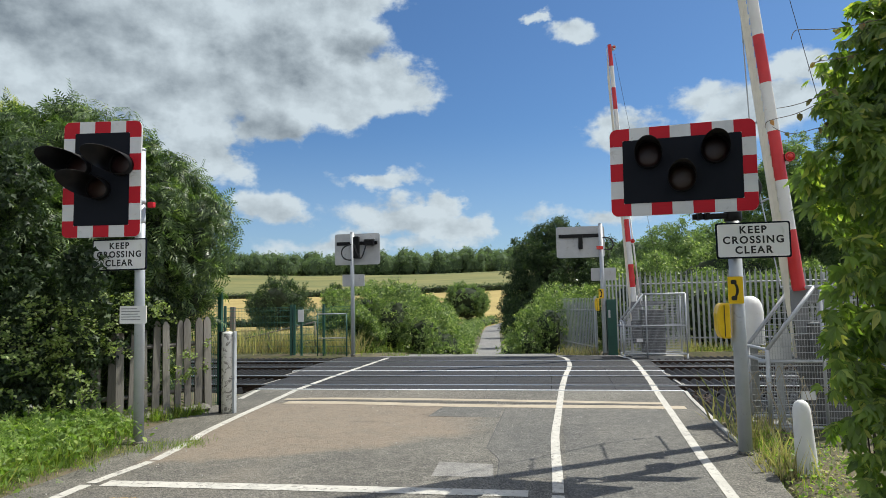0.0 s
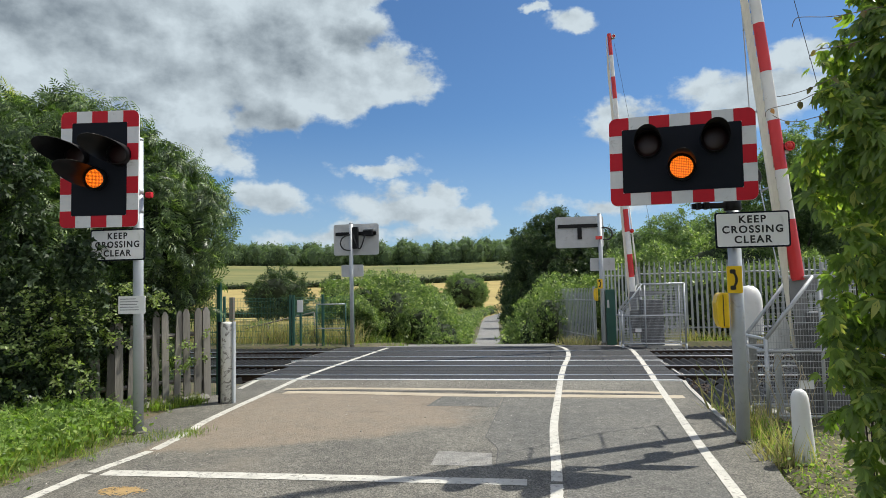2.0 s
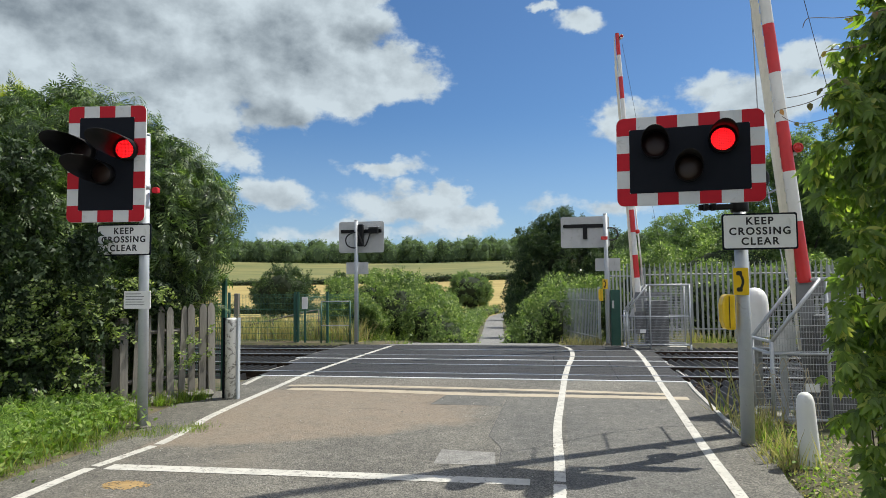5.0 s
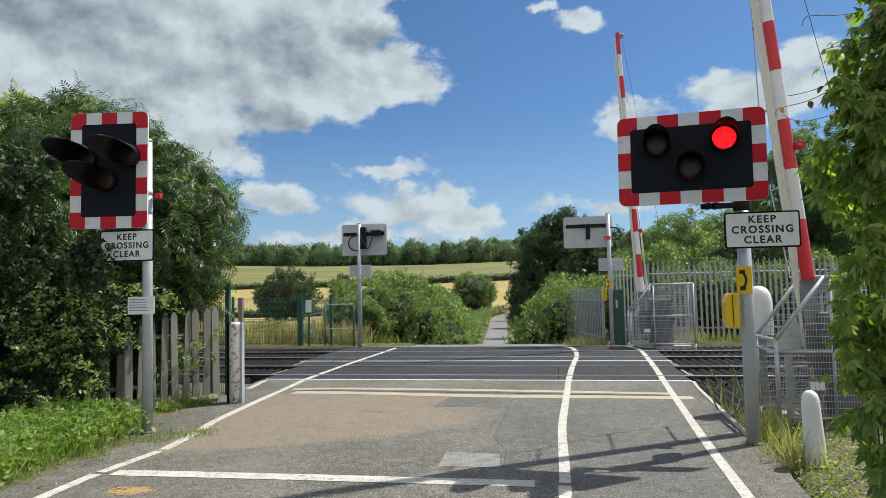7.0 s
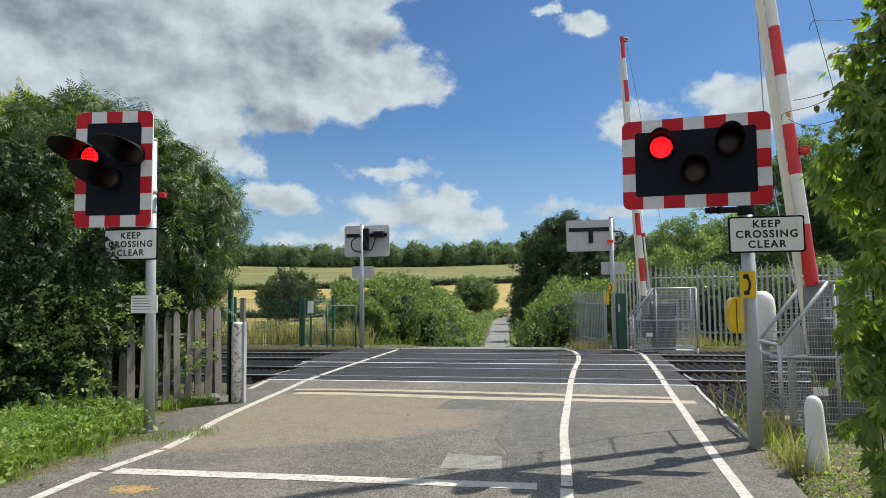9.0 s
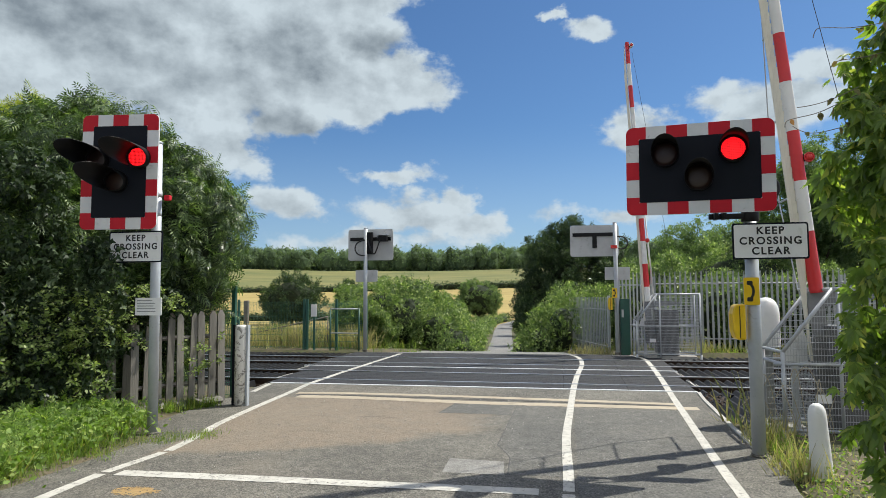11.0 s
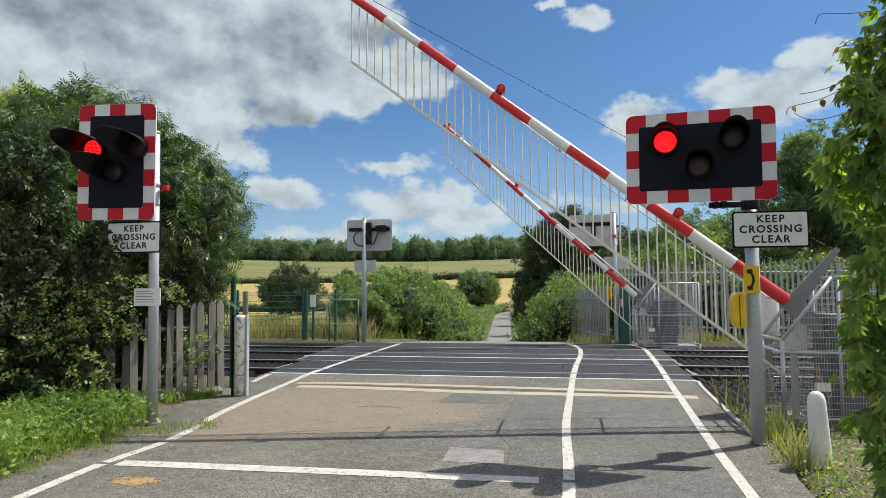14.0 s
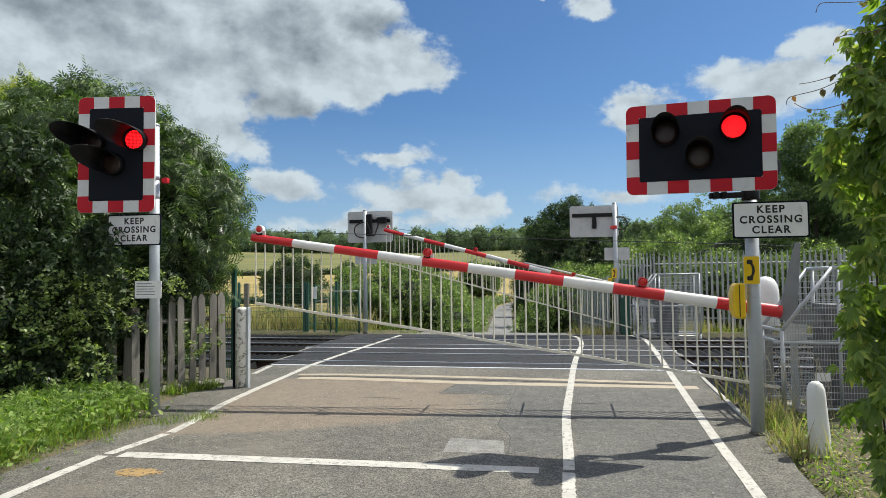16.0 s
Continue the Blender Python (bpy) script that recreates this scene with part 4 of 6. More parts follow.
def signal_far(x, y, head_x, w, h, with_camera, yaw):
    s = thing("crossing_signal", pose(x, y, 0), "grey back of a crossing signal on a pole beyond tracks", "crossing signal", "crossing signals")
    pole(s, 0.062, 3.88)
    b = part("backboard", slab(bmesh.new(), rounded(w, h, 0.075), -0.012, 0.012), "board_back", s, "plain light grey back of the board")
    b.matrix_basis = pose(head_x, 0.16, 3.36, 0, 0, yaw + 180)
    part("stiffener", box(bmesh.new(), -w * 0.45, w * 0.45, 0.012, 0.06, 0.13, 0.24, 0.006), "hood", b, "black stiffening bar")
    part("strut", box(bmesh.new(), -0.07, 0.06, 0.012, 0.07, -0.22, 0.24, 0.006), "hood", b, "black steel strut")
    keep_clear_sign(s, 0.0 if with_camera else 0.05, 0.11, 2.36, 0.73, 0.38, face=False)
    if with_camera:
        part("cctv_camera", box(bmesh.new(), 0.42, 0.72, -0.12, 0.08, 3.45, 3.62, 0.02), "hood", s, "black camera housing")
        part("cctv_shield", box(bmesh.new(), 0.40, 0.76, -0.14, 0.10, 3.64, 3.67, 0.008), "galv", s, "grey sun shield")
        part("junction_box", box(bmesh.new(), 0.06, 0.24, -0.1, 0.05, 3.05, 3.75, 0.02), "hood", s, "black junction box")
        tube([(0.0, -0.1, 3.5), (-0.25, -0.12, 3.45), (-0.34, -0.12, 3.2), (-0.2, -0.1, 3.0), (0.0, -0.1, 3.0)], 0.022, "cable", "cable", s, "black looped cable")
        tube([(0.1, -0.1, 3.5), (0.2, -0.14, 3.2), (0.32, -0.14, 3.0), (0.42, -0.14, 3.2), (0.5, -0.1, 3.5)], 0.022, "cable", "cable", s, "black looped cable")
    else:
        tube([(0.05, -0.05, 3.45), (0.25, -0.08, 3.48), (0.38, -0.08, 3.25), (0.25, -0.08, 3.06), (0.08, -0.05, 3.1)], 0.022, "cable", "cable", s, "black looped cable")
        part("red_bracket", box(bmesh.new(), -0.14, 0.05, -0.1, -0.04, 3.1, 3.2, 0.01), "lamp_red", s, "small red bracket")
        phone(s, -0.1, 0, 1.78)
    return s


signal_right()
signal_left()
signal_far(-6.30, 19.9, 0.12, 1.50, 1.0, True, 0)
signal_far(1.45, 20.0, -0.6, 1.44, 0.95, False, 0)

# ---------------------------------------------------------------- barriers
BOOMS = {}
BOOM_SECTION = [(0.062 * math.cos(math.tau * (i + 0.5) / 16), 0.08 * math.sin(math.tau * (i + 0.5) / 16)) for i in range(16)]


def boom(key, x, y, z, length, bands, first, drop, group_label):
    """A boom hinged at its inner end, with hanging skirt bars and a bottom rail that stays under it."""
    b = thing("barrier_boom", pose(x, y, z, 0, 85, 0), group_label, "barrier boom", "crossing barriers")
    r0 = 0.45
    cuts = [r0] + [length - first * (bands - 1 - i) for i in range(bands)]
    for i, (s0, s1) in enumerate(zip(cuts, cuts[1:])):
        h0, h1 = 0.080 - 0.024 * (s0 / length), 0.080 - 0.024 * (s1 / length)
        bm = bmesh.new()
        va = [bm.verts.new((-s0, dy, dz * h0 / 0.08)) for dy, dz in BOOM_SECTION]
        vb = [bm.verts.new((-s1, dy, dz * h1 / 0.08)) for dy, dz in BOOM_SECTION]
        for k in range(len(va)):
            j = (k + 1) % len(va)
            bm.faces.new((va[k], va[j], vb[j], vb[k]))
        bm.faces.new(va[::-1]), bm.faces.new(vb)
        for e in bm.edges:
            e.smooth = len(e.link_faces) == 2 and not any(len(f.verts) > 4 for f in e.link_faces)
        bmesh.ops.recalc_face_normals(bm, faces=bm.faces)
        red = (len(cuts) - 2 - i) % 2 == 0
        part("red_band" if red else "white_band", bm, "boom_red" if red else "boom_white", b, "", True)
    # lamps along the boom's top
    for s in (cuts[-1] - 0.10, cuts[-1] - (2.55 if key == "near" else 2.85), cuts[-1] - (5.35 if key == "near" else 5.75)):
        tip = s > length - 0.5
        bm = turned(bmesh.new(), [(0.052, -0.045), (0.056, -0.035), (0.056, 0.030), (0.060, 0.034), (0.060, 0.050), (0.046, 0.050), (0.046, 0.040)], 20, pose(0, 0, 0.135, 90, 0, 0))
        l = part("boom_lamp", bm, "white_dome" if tip else "boom_red", b, "round lamp drum on the boom's top", True)
        l.matrix_basis = pose(-s, 0, -0.008 if key == "near" else -0.02)
        part("lamp_lens", turned(bmesh.new(), [(0.045, 0.040), (0.040, 0.050), (0.022, 0.057), (0, 0.059)], 16, pose(0, 0, 0.135, 90, 0, 0)), "lamp_red", l, "red lens", True)
        part("lamp_foot", box(bmesh.new(), -0.045, 0.045, -0.03, 0.03, 0.055, 0.092, 0.006), "hood", l, "black lamp foot")
        part("lamp_clip", box(bmesh.new(), 0.03, 0.085, -0.012, 0.012, 0.06, 0.125, 0.004), "board_white", l, "pale clip beside the lamp")
    # crank plate and stay wire
    part("crank_plate", slab(bmesh.new(), [(-0.47, -0.09), (-0.47, 0.07), (-0.395, 0.86), (-0.340, 0.86), (-0.275, 0.07), (0.08, 0.06), (0.08, -0.10), (-0.30, -0.12)], -0.018, 0.018), "arm_grey", b, "grey steel crank plate")
    part("counterweight", box(bmesh.new(), 0.08, 0.70, -0.09, 0.09, -0.14, 0.12, 0.02), "cabinet", b, "dark steel counterweight")
    part("stay_wire", rod(bmesh.new(), (-0.36, 0, 0.82), (-cuts[-1] + 0.3, 0, 0.12), 0.0042, 0.0042, 6), "cable", b, "thin black stay wire")
    # side truss: wire held off by struts behind the boom
    ss = [cuts[-1] - 0.2, 6.20, 5.05, 3.85, 2.72, 1.68, 0.5]
    oo = [0.05, 0.16, 0.33, 0.58, 0.85, 0.86, 0.62]
    for (s0, o0), (s1, o1) in zip(zip(ss, oo), zip(ss[1:], oo[1:])):
        part("truss_wire", rod(bmesh.new(), (-s0, o0, 0), (-s1, o1, 0), 0.0085, 0.0085, 6), "galv_pole", b)
    for s0, o0 in list(zip(ss, oo))[1:]:
        part("truss_strut", rod(bmesh.new(), (-s0, 0.03, 0), (-s0, o0, 0), 0.014, 0.014, 8), "galv_pole", b)
    if key == "far":
        part("top_tube", rod(bmesh.new(), (-0.35, 0, 0.17), (-3.6, 0, 0.09), 0.024, 0.02, 12), "boom_white", b, "slim white stiffening tube along the boom", True)
    # skirt
    bar_me = bpy.data.meshes.new("skirt_bar")
    bm = bmesh.new()
    rod(bm, (0, 0, -drop), (0, 0, 0.01), 0.0105, 0.0105, 8)
    bm.to_mesh(bar_me)
    bm.free()
    s, bars = 0.858, []
    while s < cuts[-1] - 0.02:
        o = mesh_part("skirt_bar", bar_me, "skirt", b)
        o.matrix_basis = pose(-s, 0.0, -0.080)
        bars.append((o, s))
        s += 0.142
    rail = part("skirt_rail", box(bmesh.new(), -cuts[-1] + 0.05, -0.48, -0.032, -0.008, -0.018, 0.018, 0.004), "skirt", b, "pale alloy bottom rail of the skirt")
    BOOMS[key] = (b, (x, y, z), bars, rail, drop)
    return b


def cage(m, w, label):
    """Galvanised mesh cage with a sloping shoulder round a barrier machine."""
    c = thing("barrier_machine", m, label, "barrier machine", "barrier machines")
    prof = [(0, 0.06), (0, 1.0), (0.56, 1.73), (w, 1.73), (w, 0.06)]
    for y in (-0.38, 0.40):
        fr = bmesh.new()
        for (x0, z0), (x1, z1) in zip(prof, prof[1:]):
            rod(fr, (x0, y, z0), (x1, y, z1), 0.024, 0.024, 8)
        rod(fr, (0, y, 0.10), (w, y, 0.10), 0.02, 0.02, 8)
        f = part("cage_frame", fr, "galv", c, "tubular cage frame", True)
        part("cage_rail", rod(bmesh.new(), (-0.1, y, 0.86), (w, y, 0.86), 0.018, 0.018, 8), "galv", f, "", True)
        part("cage_post", rod(bmesh.new(), (0.62, y, -0.05), (0.62, y, 1.73), 0.02, 0.02, 8), "galv", f, "", True)
        part("cage_post", rod(bmesh.new(), (0.0, y, -0.15), (0.0, y, 0.1), 0.03, 0.03, 8), "galv", f, "", True)
        part("cage_post", rod(bmesh.new(), (w, y, -0.15), (w, y, 0.1), 0.03, 0.03, 8), "galv", f, "", True)
        bm, hm = bmesh.new(), bmesh.new()
        z = 0.14
        while z < 1.70:
            x0 = 0.0 if z < 1.0 else (z - 1.0) * 0.56 / 0.73
            box(hm, x0, w, y - 0.0035, y + 0.0035, z - 0.0035, z + 0.0035)
            z += 0.075
        x = 0.03
        while x < w:
            box(bm, x - 0.0020, x + 0.0020, y + 0.0025, y + 0.004, 0.08, min(1.72, 1.0 + x * 1.3036))
            x += 0.03
        part("mesh_panel", bm, "mesh_wire", f, "steel wire mesh")
        part("mesh_crosswire", hm, "galv", f, "steel cross wires of the mesh")
    for x, z in prof[1:-1] + [(0, 0.86)]:
        part("cross_bar", rod(bmesh.new(), (x, -0.38, z), (x, 0.40, z), 0.02, 0.02, 8), "galv", c, "", True)
    bx = part("machine_cabinet", box(bmesh.new(), 0.55, 1.12, -0.28, 0.28, 0.0, 1.30, 0.02), "cabinet", c, "dark grey machine cabinet")
    part("cabinet_door", box(bmesh.new(), 0.58, 1.09, -0.296, -0.278, 0.08, 1.22, 0.006), "cabinet", bx, "grey cabinet door with louvres")
    part("foot", box(bmesh.new(), 0.2, w - 0.1, -0.34, 0.36, -0.12, 0.05, 0.01), "concrete", c, "concrete foot")
    part("machine_plate", slab(bmesh.new(), [(0.13, 0.84), (0.15, 0.95), (0.37, 1.30), (0.43, 1.12), (0.43, 0.84)], 0.10, 0.13), "board_white", c, "pale slanted side plate")
    part("plate_leg", box(bmesh.new(), 0.24, 0.32, 0.10, 0.14, 0.04, 0.86, 0.006), "galv", c, "slim leg of the side plate")
    part("notice", box(bmesh.new(), 0.34, 0.50, -0.392, -0.386, 0.42, 0.52), "sign_white", c, "small white notice")
    return c


NEAR_PIVOT = (3.00, 8.55, 1.13)
FAR_PIVOT = (2.24, 18.9, 1.08)
boom("near", *NEAR_PIVOT, 7.45, 11, 0.625, 0.84, "red and white banded barrier boom with a hanging alloy skirt")
boom("far", *FAR_PIVOT, 7.90, 12, 0.64, 0.88, "red and white banded barrier boom beyond the tracks")
cage(pose(2.46, 8.64, 0), 1.7, "grey barrier machine in a galvanised mesh cage")
cage(pose(1.86, 18.95, 0), 1.66, "grey barrier machine in a galvanised mesh cage beyond the tracks")

# ---------------------------------------------------------------- fences, posts and boxes


def picket_fence():
    f = thing("picket_fence", None, "weathered grey wooden picket fence half hidden by leaves", "fence")
    rng = random.Random(8)
    for a, b, n, h0, h1 in ((Vector((-5.42, 9.60, 0)), Vector((-6.08, 8.38, 0)), 9, 1.46, 1.33), (Vector((-6.16, 8.30, 0)), Vector((-7.45, 7.60, 0)), 9, 1.32, 1.26)):
        d = (b - a).normalized()
        turn = math.degrees(math.atan2(d.y, d.x)) + 180
        back = Vector((d.y, -d.x, 0))
        for i in range(n):
            p = a.lerp(b, i / (n - 1))
            h, w = h0 + (h1 - h0) * i / (n - 1) + rng.uniform(-0.035, 0.025), 0.056 + rng.uniform(-0.005, 0.004)
            o = part("picket", slab(bmesh.new(), [(-w, 0), (w, 0), (w, h - 0.075), (0.018, h - 0.005), (-0.018, h), (-w, h - 0.07)], -0.011, 0.011), "wood", f)
            o.matrix_basis = pose(p.x, p.y, 0.05 + rng.uniform(-0.015, 0.015), rng.uniform(-1.5, 1.5), rng.uniform(-2.2, 2.2), turn)
        for z in (0.36, 1.06):
            part("fence_rail", rod(bmesh.new(), a + back * 0.045 + Vector((0, 0, z)), b + back * 0.045 + Vector((0, 0, z)), 0.033, 0.033, 4), "wood", f)
        for t in (0.0, 1.0):
            p = a.lerp(b, t) + back * 0.12
            part("fence_post", box(bmesh.new(), p.x - 0.045, p.x + 0.045, p.y - 0.045, p.y + 0.045, -0.1, 1.25, 0.008), "wood", f)
        part("gravel_board", rod(bmesh.new(), a + Vector((0.0, 0, 0.05)), b + Vector((0.0, 0, 0.05)), 0.075, 0.075, 4), "wood", f)


picket_fence()


def rest_post():
    p = thing("barrier_rest_post", pose(-5.0, 9.42, 0), "white post with peeling paint, for the lowered barrier", "post")
    part("round_post", turned(bmesh.new(), [(0.092, -0.1), (0.092, 1.20), (0.087, 1.23), (0.05, 1.24), (0, 1.245)], 20), "old_white", p, "round post with peeling white paint", True)
    part("side_post", box(bmesh.new(), 0.094, 0.128, -0.03, 0.05, -0.1, 1.24, 0.006), "galv_pole", p, "slim grey post")
    part("back_post", box(bmesh.new(), -0.16, -0.115, 0.02, 0.12, -0.1, 1.24, 0.01), "board_black", p, "black post")


rest_post()


def marker_post():
    p = thing("marker_post", pose(2.25, 6.58, 0, 0, -2, 0), "white domed concrete marker post in the grass", "post")
    part("post", turned(bmesh.new(), [(0.098, -0.1), (0.095, 0.06), (0.078, 0.54), (0.073, 0.60), (0.056, 0.645), (0.026, 0.668), (0, 0.672)], 20), "white_dome", p, "", True)


marker_post()


def detector():
    p = thing("obstacle_detector", pose(2.60, 9.35, 0), "white domed plastic detector on a grey stand", "detector")
    part("dome", turned(bmesh.new(), [(0.16, 1.0), (0.165, 1.02), (0.165, 1.42), (0.15, 1.52), (0.115, 1.59), (0.06, 1.63), (0, 1.64)], 24), "white_dome", p, "smooth white dome cover", True)
    part("stand", turned(bmesh.new(), [(0.07, -0.1), (0.07, 0.98), (0.17, 0.985), (0.17, 1.0)], 16), "galv", p, "grey stand", True)


detector()


def pale_mesh():
    bm = bmesh.new()
    h = 1.0
    slab(bm, [(-0.034, 0), (0.034, 0), (0.034, h - 0.07), (0.012, h - 0.02), (0.022, h + 0.03), (0, h), (-0.022, h + 0.03), (-0.012, h - 0.02), (-0.034, h - 0.07)], -0.008, 0.008)
    me = bpy.data.meshes.new("pale")
    bm.to_mesh(me)
    bm.free()
    return me


PALE = pale_mesh()


def palisade(a, b, h, label, spacing=0.155, z=0.0):
    a, b = Vector((*a, z)), Vector((*b, z))
    f = thing("palisade_fence", None, label, "fence", "palisade fences")
    d = b - a
    n = int(d.length / spacing)
    ang = math.degrees(math.atan2(d.y, d.x))
    for i in range(n + 1):
        o = mesh_part("pale", PALE, "pale_steel", f)
        o.matrix_basis = Matrix.Translation(a + d * i / n + Vector((0, 0, 0.05))) @ pose(0, 0, 0, 0, 0, ang) @ Matrix.Diagonal((1, 1, h, 1))
    for zz in (0.35, h - 0.28):
        part("fence_rail", rod(bmesh.new(), a + Vector((0, 0.03, zz)), b + Vector((0, 0.03, zz)), 0.025, 0.025, 4), "pale_steel", f)
    k = max(1, int(d.length / 2.6))
    for i in range(k + 1):
        p = a + d * i / k
        part("fence_post", box(bmesh.new(), p.x - 0.04, p.x + 0.04, p.y + 0.05, p.y + 0.15, -0.4, h - 0.05), "galv", f)


palisade((2.75, 21.6), (13.5, 21.2), 2.35, "grey galvanised palisade fence behind the far verge")
palisade((1.55, 20.4), (2.75, 21.6), 2.30, "grey galvanised palisade fence panel beside the lane")
palisade((0.12, 24.5), (1.25, 20.45), 1.75, "low grey palisade fence panel beside the far signal", z=-0.2)


def green_gate():
    g = thing("green_cabinet_post", pose(1.62, 20.3, 0), "dark green steel locker beside the far signal", "locker")
    part("locker", box(bmesh.new(), -0.05, 0.22, -0.12, 0.2, -0.1, 1.6, 0.012), "green_paint", g)
    part("locker_plate", box(bmesh.new(), -0.02, 0.04, -0.13, -0.118, 1.05, 1.28), "board_back", g, "small pale plate")


green_gate()


def mesh_fence(a, b, h, z, label, posts=3, dx=0.055):
    """Green weld-mesh panels on posts."""
    a, b = Vector((*a, z)), Vector((*b, z))
    f = thing("mesh_fence", None, label, "fence", "green mesh fences")
    d = b - a
    u = d.normalized()
    bm = bmesh.new()
    n = int(d.length / dx)
    for i in range(n + 1):
        p = a + d * i / n
        rod(bm, p, p + Vector((0, 0, h - 0.05)), 0.0028, 0.0028, 4)
    for i in range(int(h / 0.2) + 1):
        q = Vector((0, 0, min(h - 0.05, 0.05 + 0.2 * i)))
        rod(bm, a + q, b + q, 0.005, 0.005, 4)
    part("mesh_panel", bm, "green_wire", f, "green weld mesh")
    for i in range(posts):
        p = a + d * i / max(1, posts - 1)
        part("fence_post", box(bmesh.new(), p.x - 0.035, p.x + 0.035, p.y - 0.035, p.y + 0.035, z - 0.3, z + h + 0.04, 0.005), "green_paint", f)


mesh_fence((-13.5, 20.8), (-8.65, 20.6), 1.60, -0.02, "green weld-mesh fence beyond the tracks", 3)
mesh_fence((-8.55, 20.62), (-6.45, 20.5), 1.60, -0.02, "green weld-mesh fence beside the far signal", 3)
mesh_fence((-8.62, 20.76), (-8.3, 24.0), 1.60, -0.1, "green weld-mesh fence running off along the field", 2)
mesh_fence((-5.55, 10.2), (-7.9, 11.2), 1.85, -0.02, "tall green mesh fence beside the picket fence", 2)


def far_frames():
    g = thing("steel_gate", pose(-7.62, 20.3, 0), "green steel gate frame with pale bars", "gate")
    for x in (0.0, 0.98):
        part("gate_post", rod(bmesh.new(), (x, 0, -0.1), (x, 0, 1.32), 0.024, 0.024, 8), "green_paint", g, "", True)
    for z in (0.52, 1.30):
        part("gate_bar", rod(bmesh.new(), (0, 0, z), (0.98, 0, z), 0.018, 0.018, 8), "galv_pole", g, "", True)
    n = thing("notice_board", pose(-8.25, 20.5, 0), "small white notice on a green post", "notice")
    part("post", box(bmesh.new(), -0.03, 0.03, -0.03, 0.03, -0.1, 1.5), "green_paint", n)
    part("notice", box(bmesh.new(), -0.10, 0.10, -0.05, -0.035, 1.05, 1.45, 0.005), "sign_white", n, "white notice sheet")
    h = thing("handrail", None, "brown tubular handrail sloping beside the field", "handrail")
    a, b = Vector((-8.2, 21.6, 0.02)), Vector((-12.5, 21.7, -0.89))
    for z in (0.32, 0.99):
        part("rail", rod(bmesh.new(), a + Vector((0, 0, z)), b + Vector((0, 0, z)), 0.026, 0.026, 8), "rail_brown", h, "", True)
    for i in range(6):
        p = a.lerp(b, i / 5)
        part("baluster", rod(bmesh.new(), (p.x, p.y, land(p.x, p.y) - 0.2), p + Vector((0, 0, 0.99)), 0.022, 0.022, 8), "rail_brown", h, "", True)
    w = thing("field_post", pose(-13.55, 26.0, 0), "weathered brown wooden post at the field's edge", "post")
    part("post", box(bmesh.new(), -0.09, 0.09, -0.09, 0.09, -1.0, 1.57, 0.02), "rail_brown", w)


far_frames()

# ---------------------------------------------------------------- plants


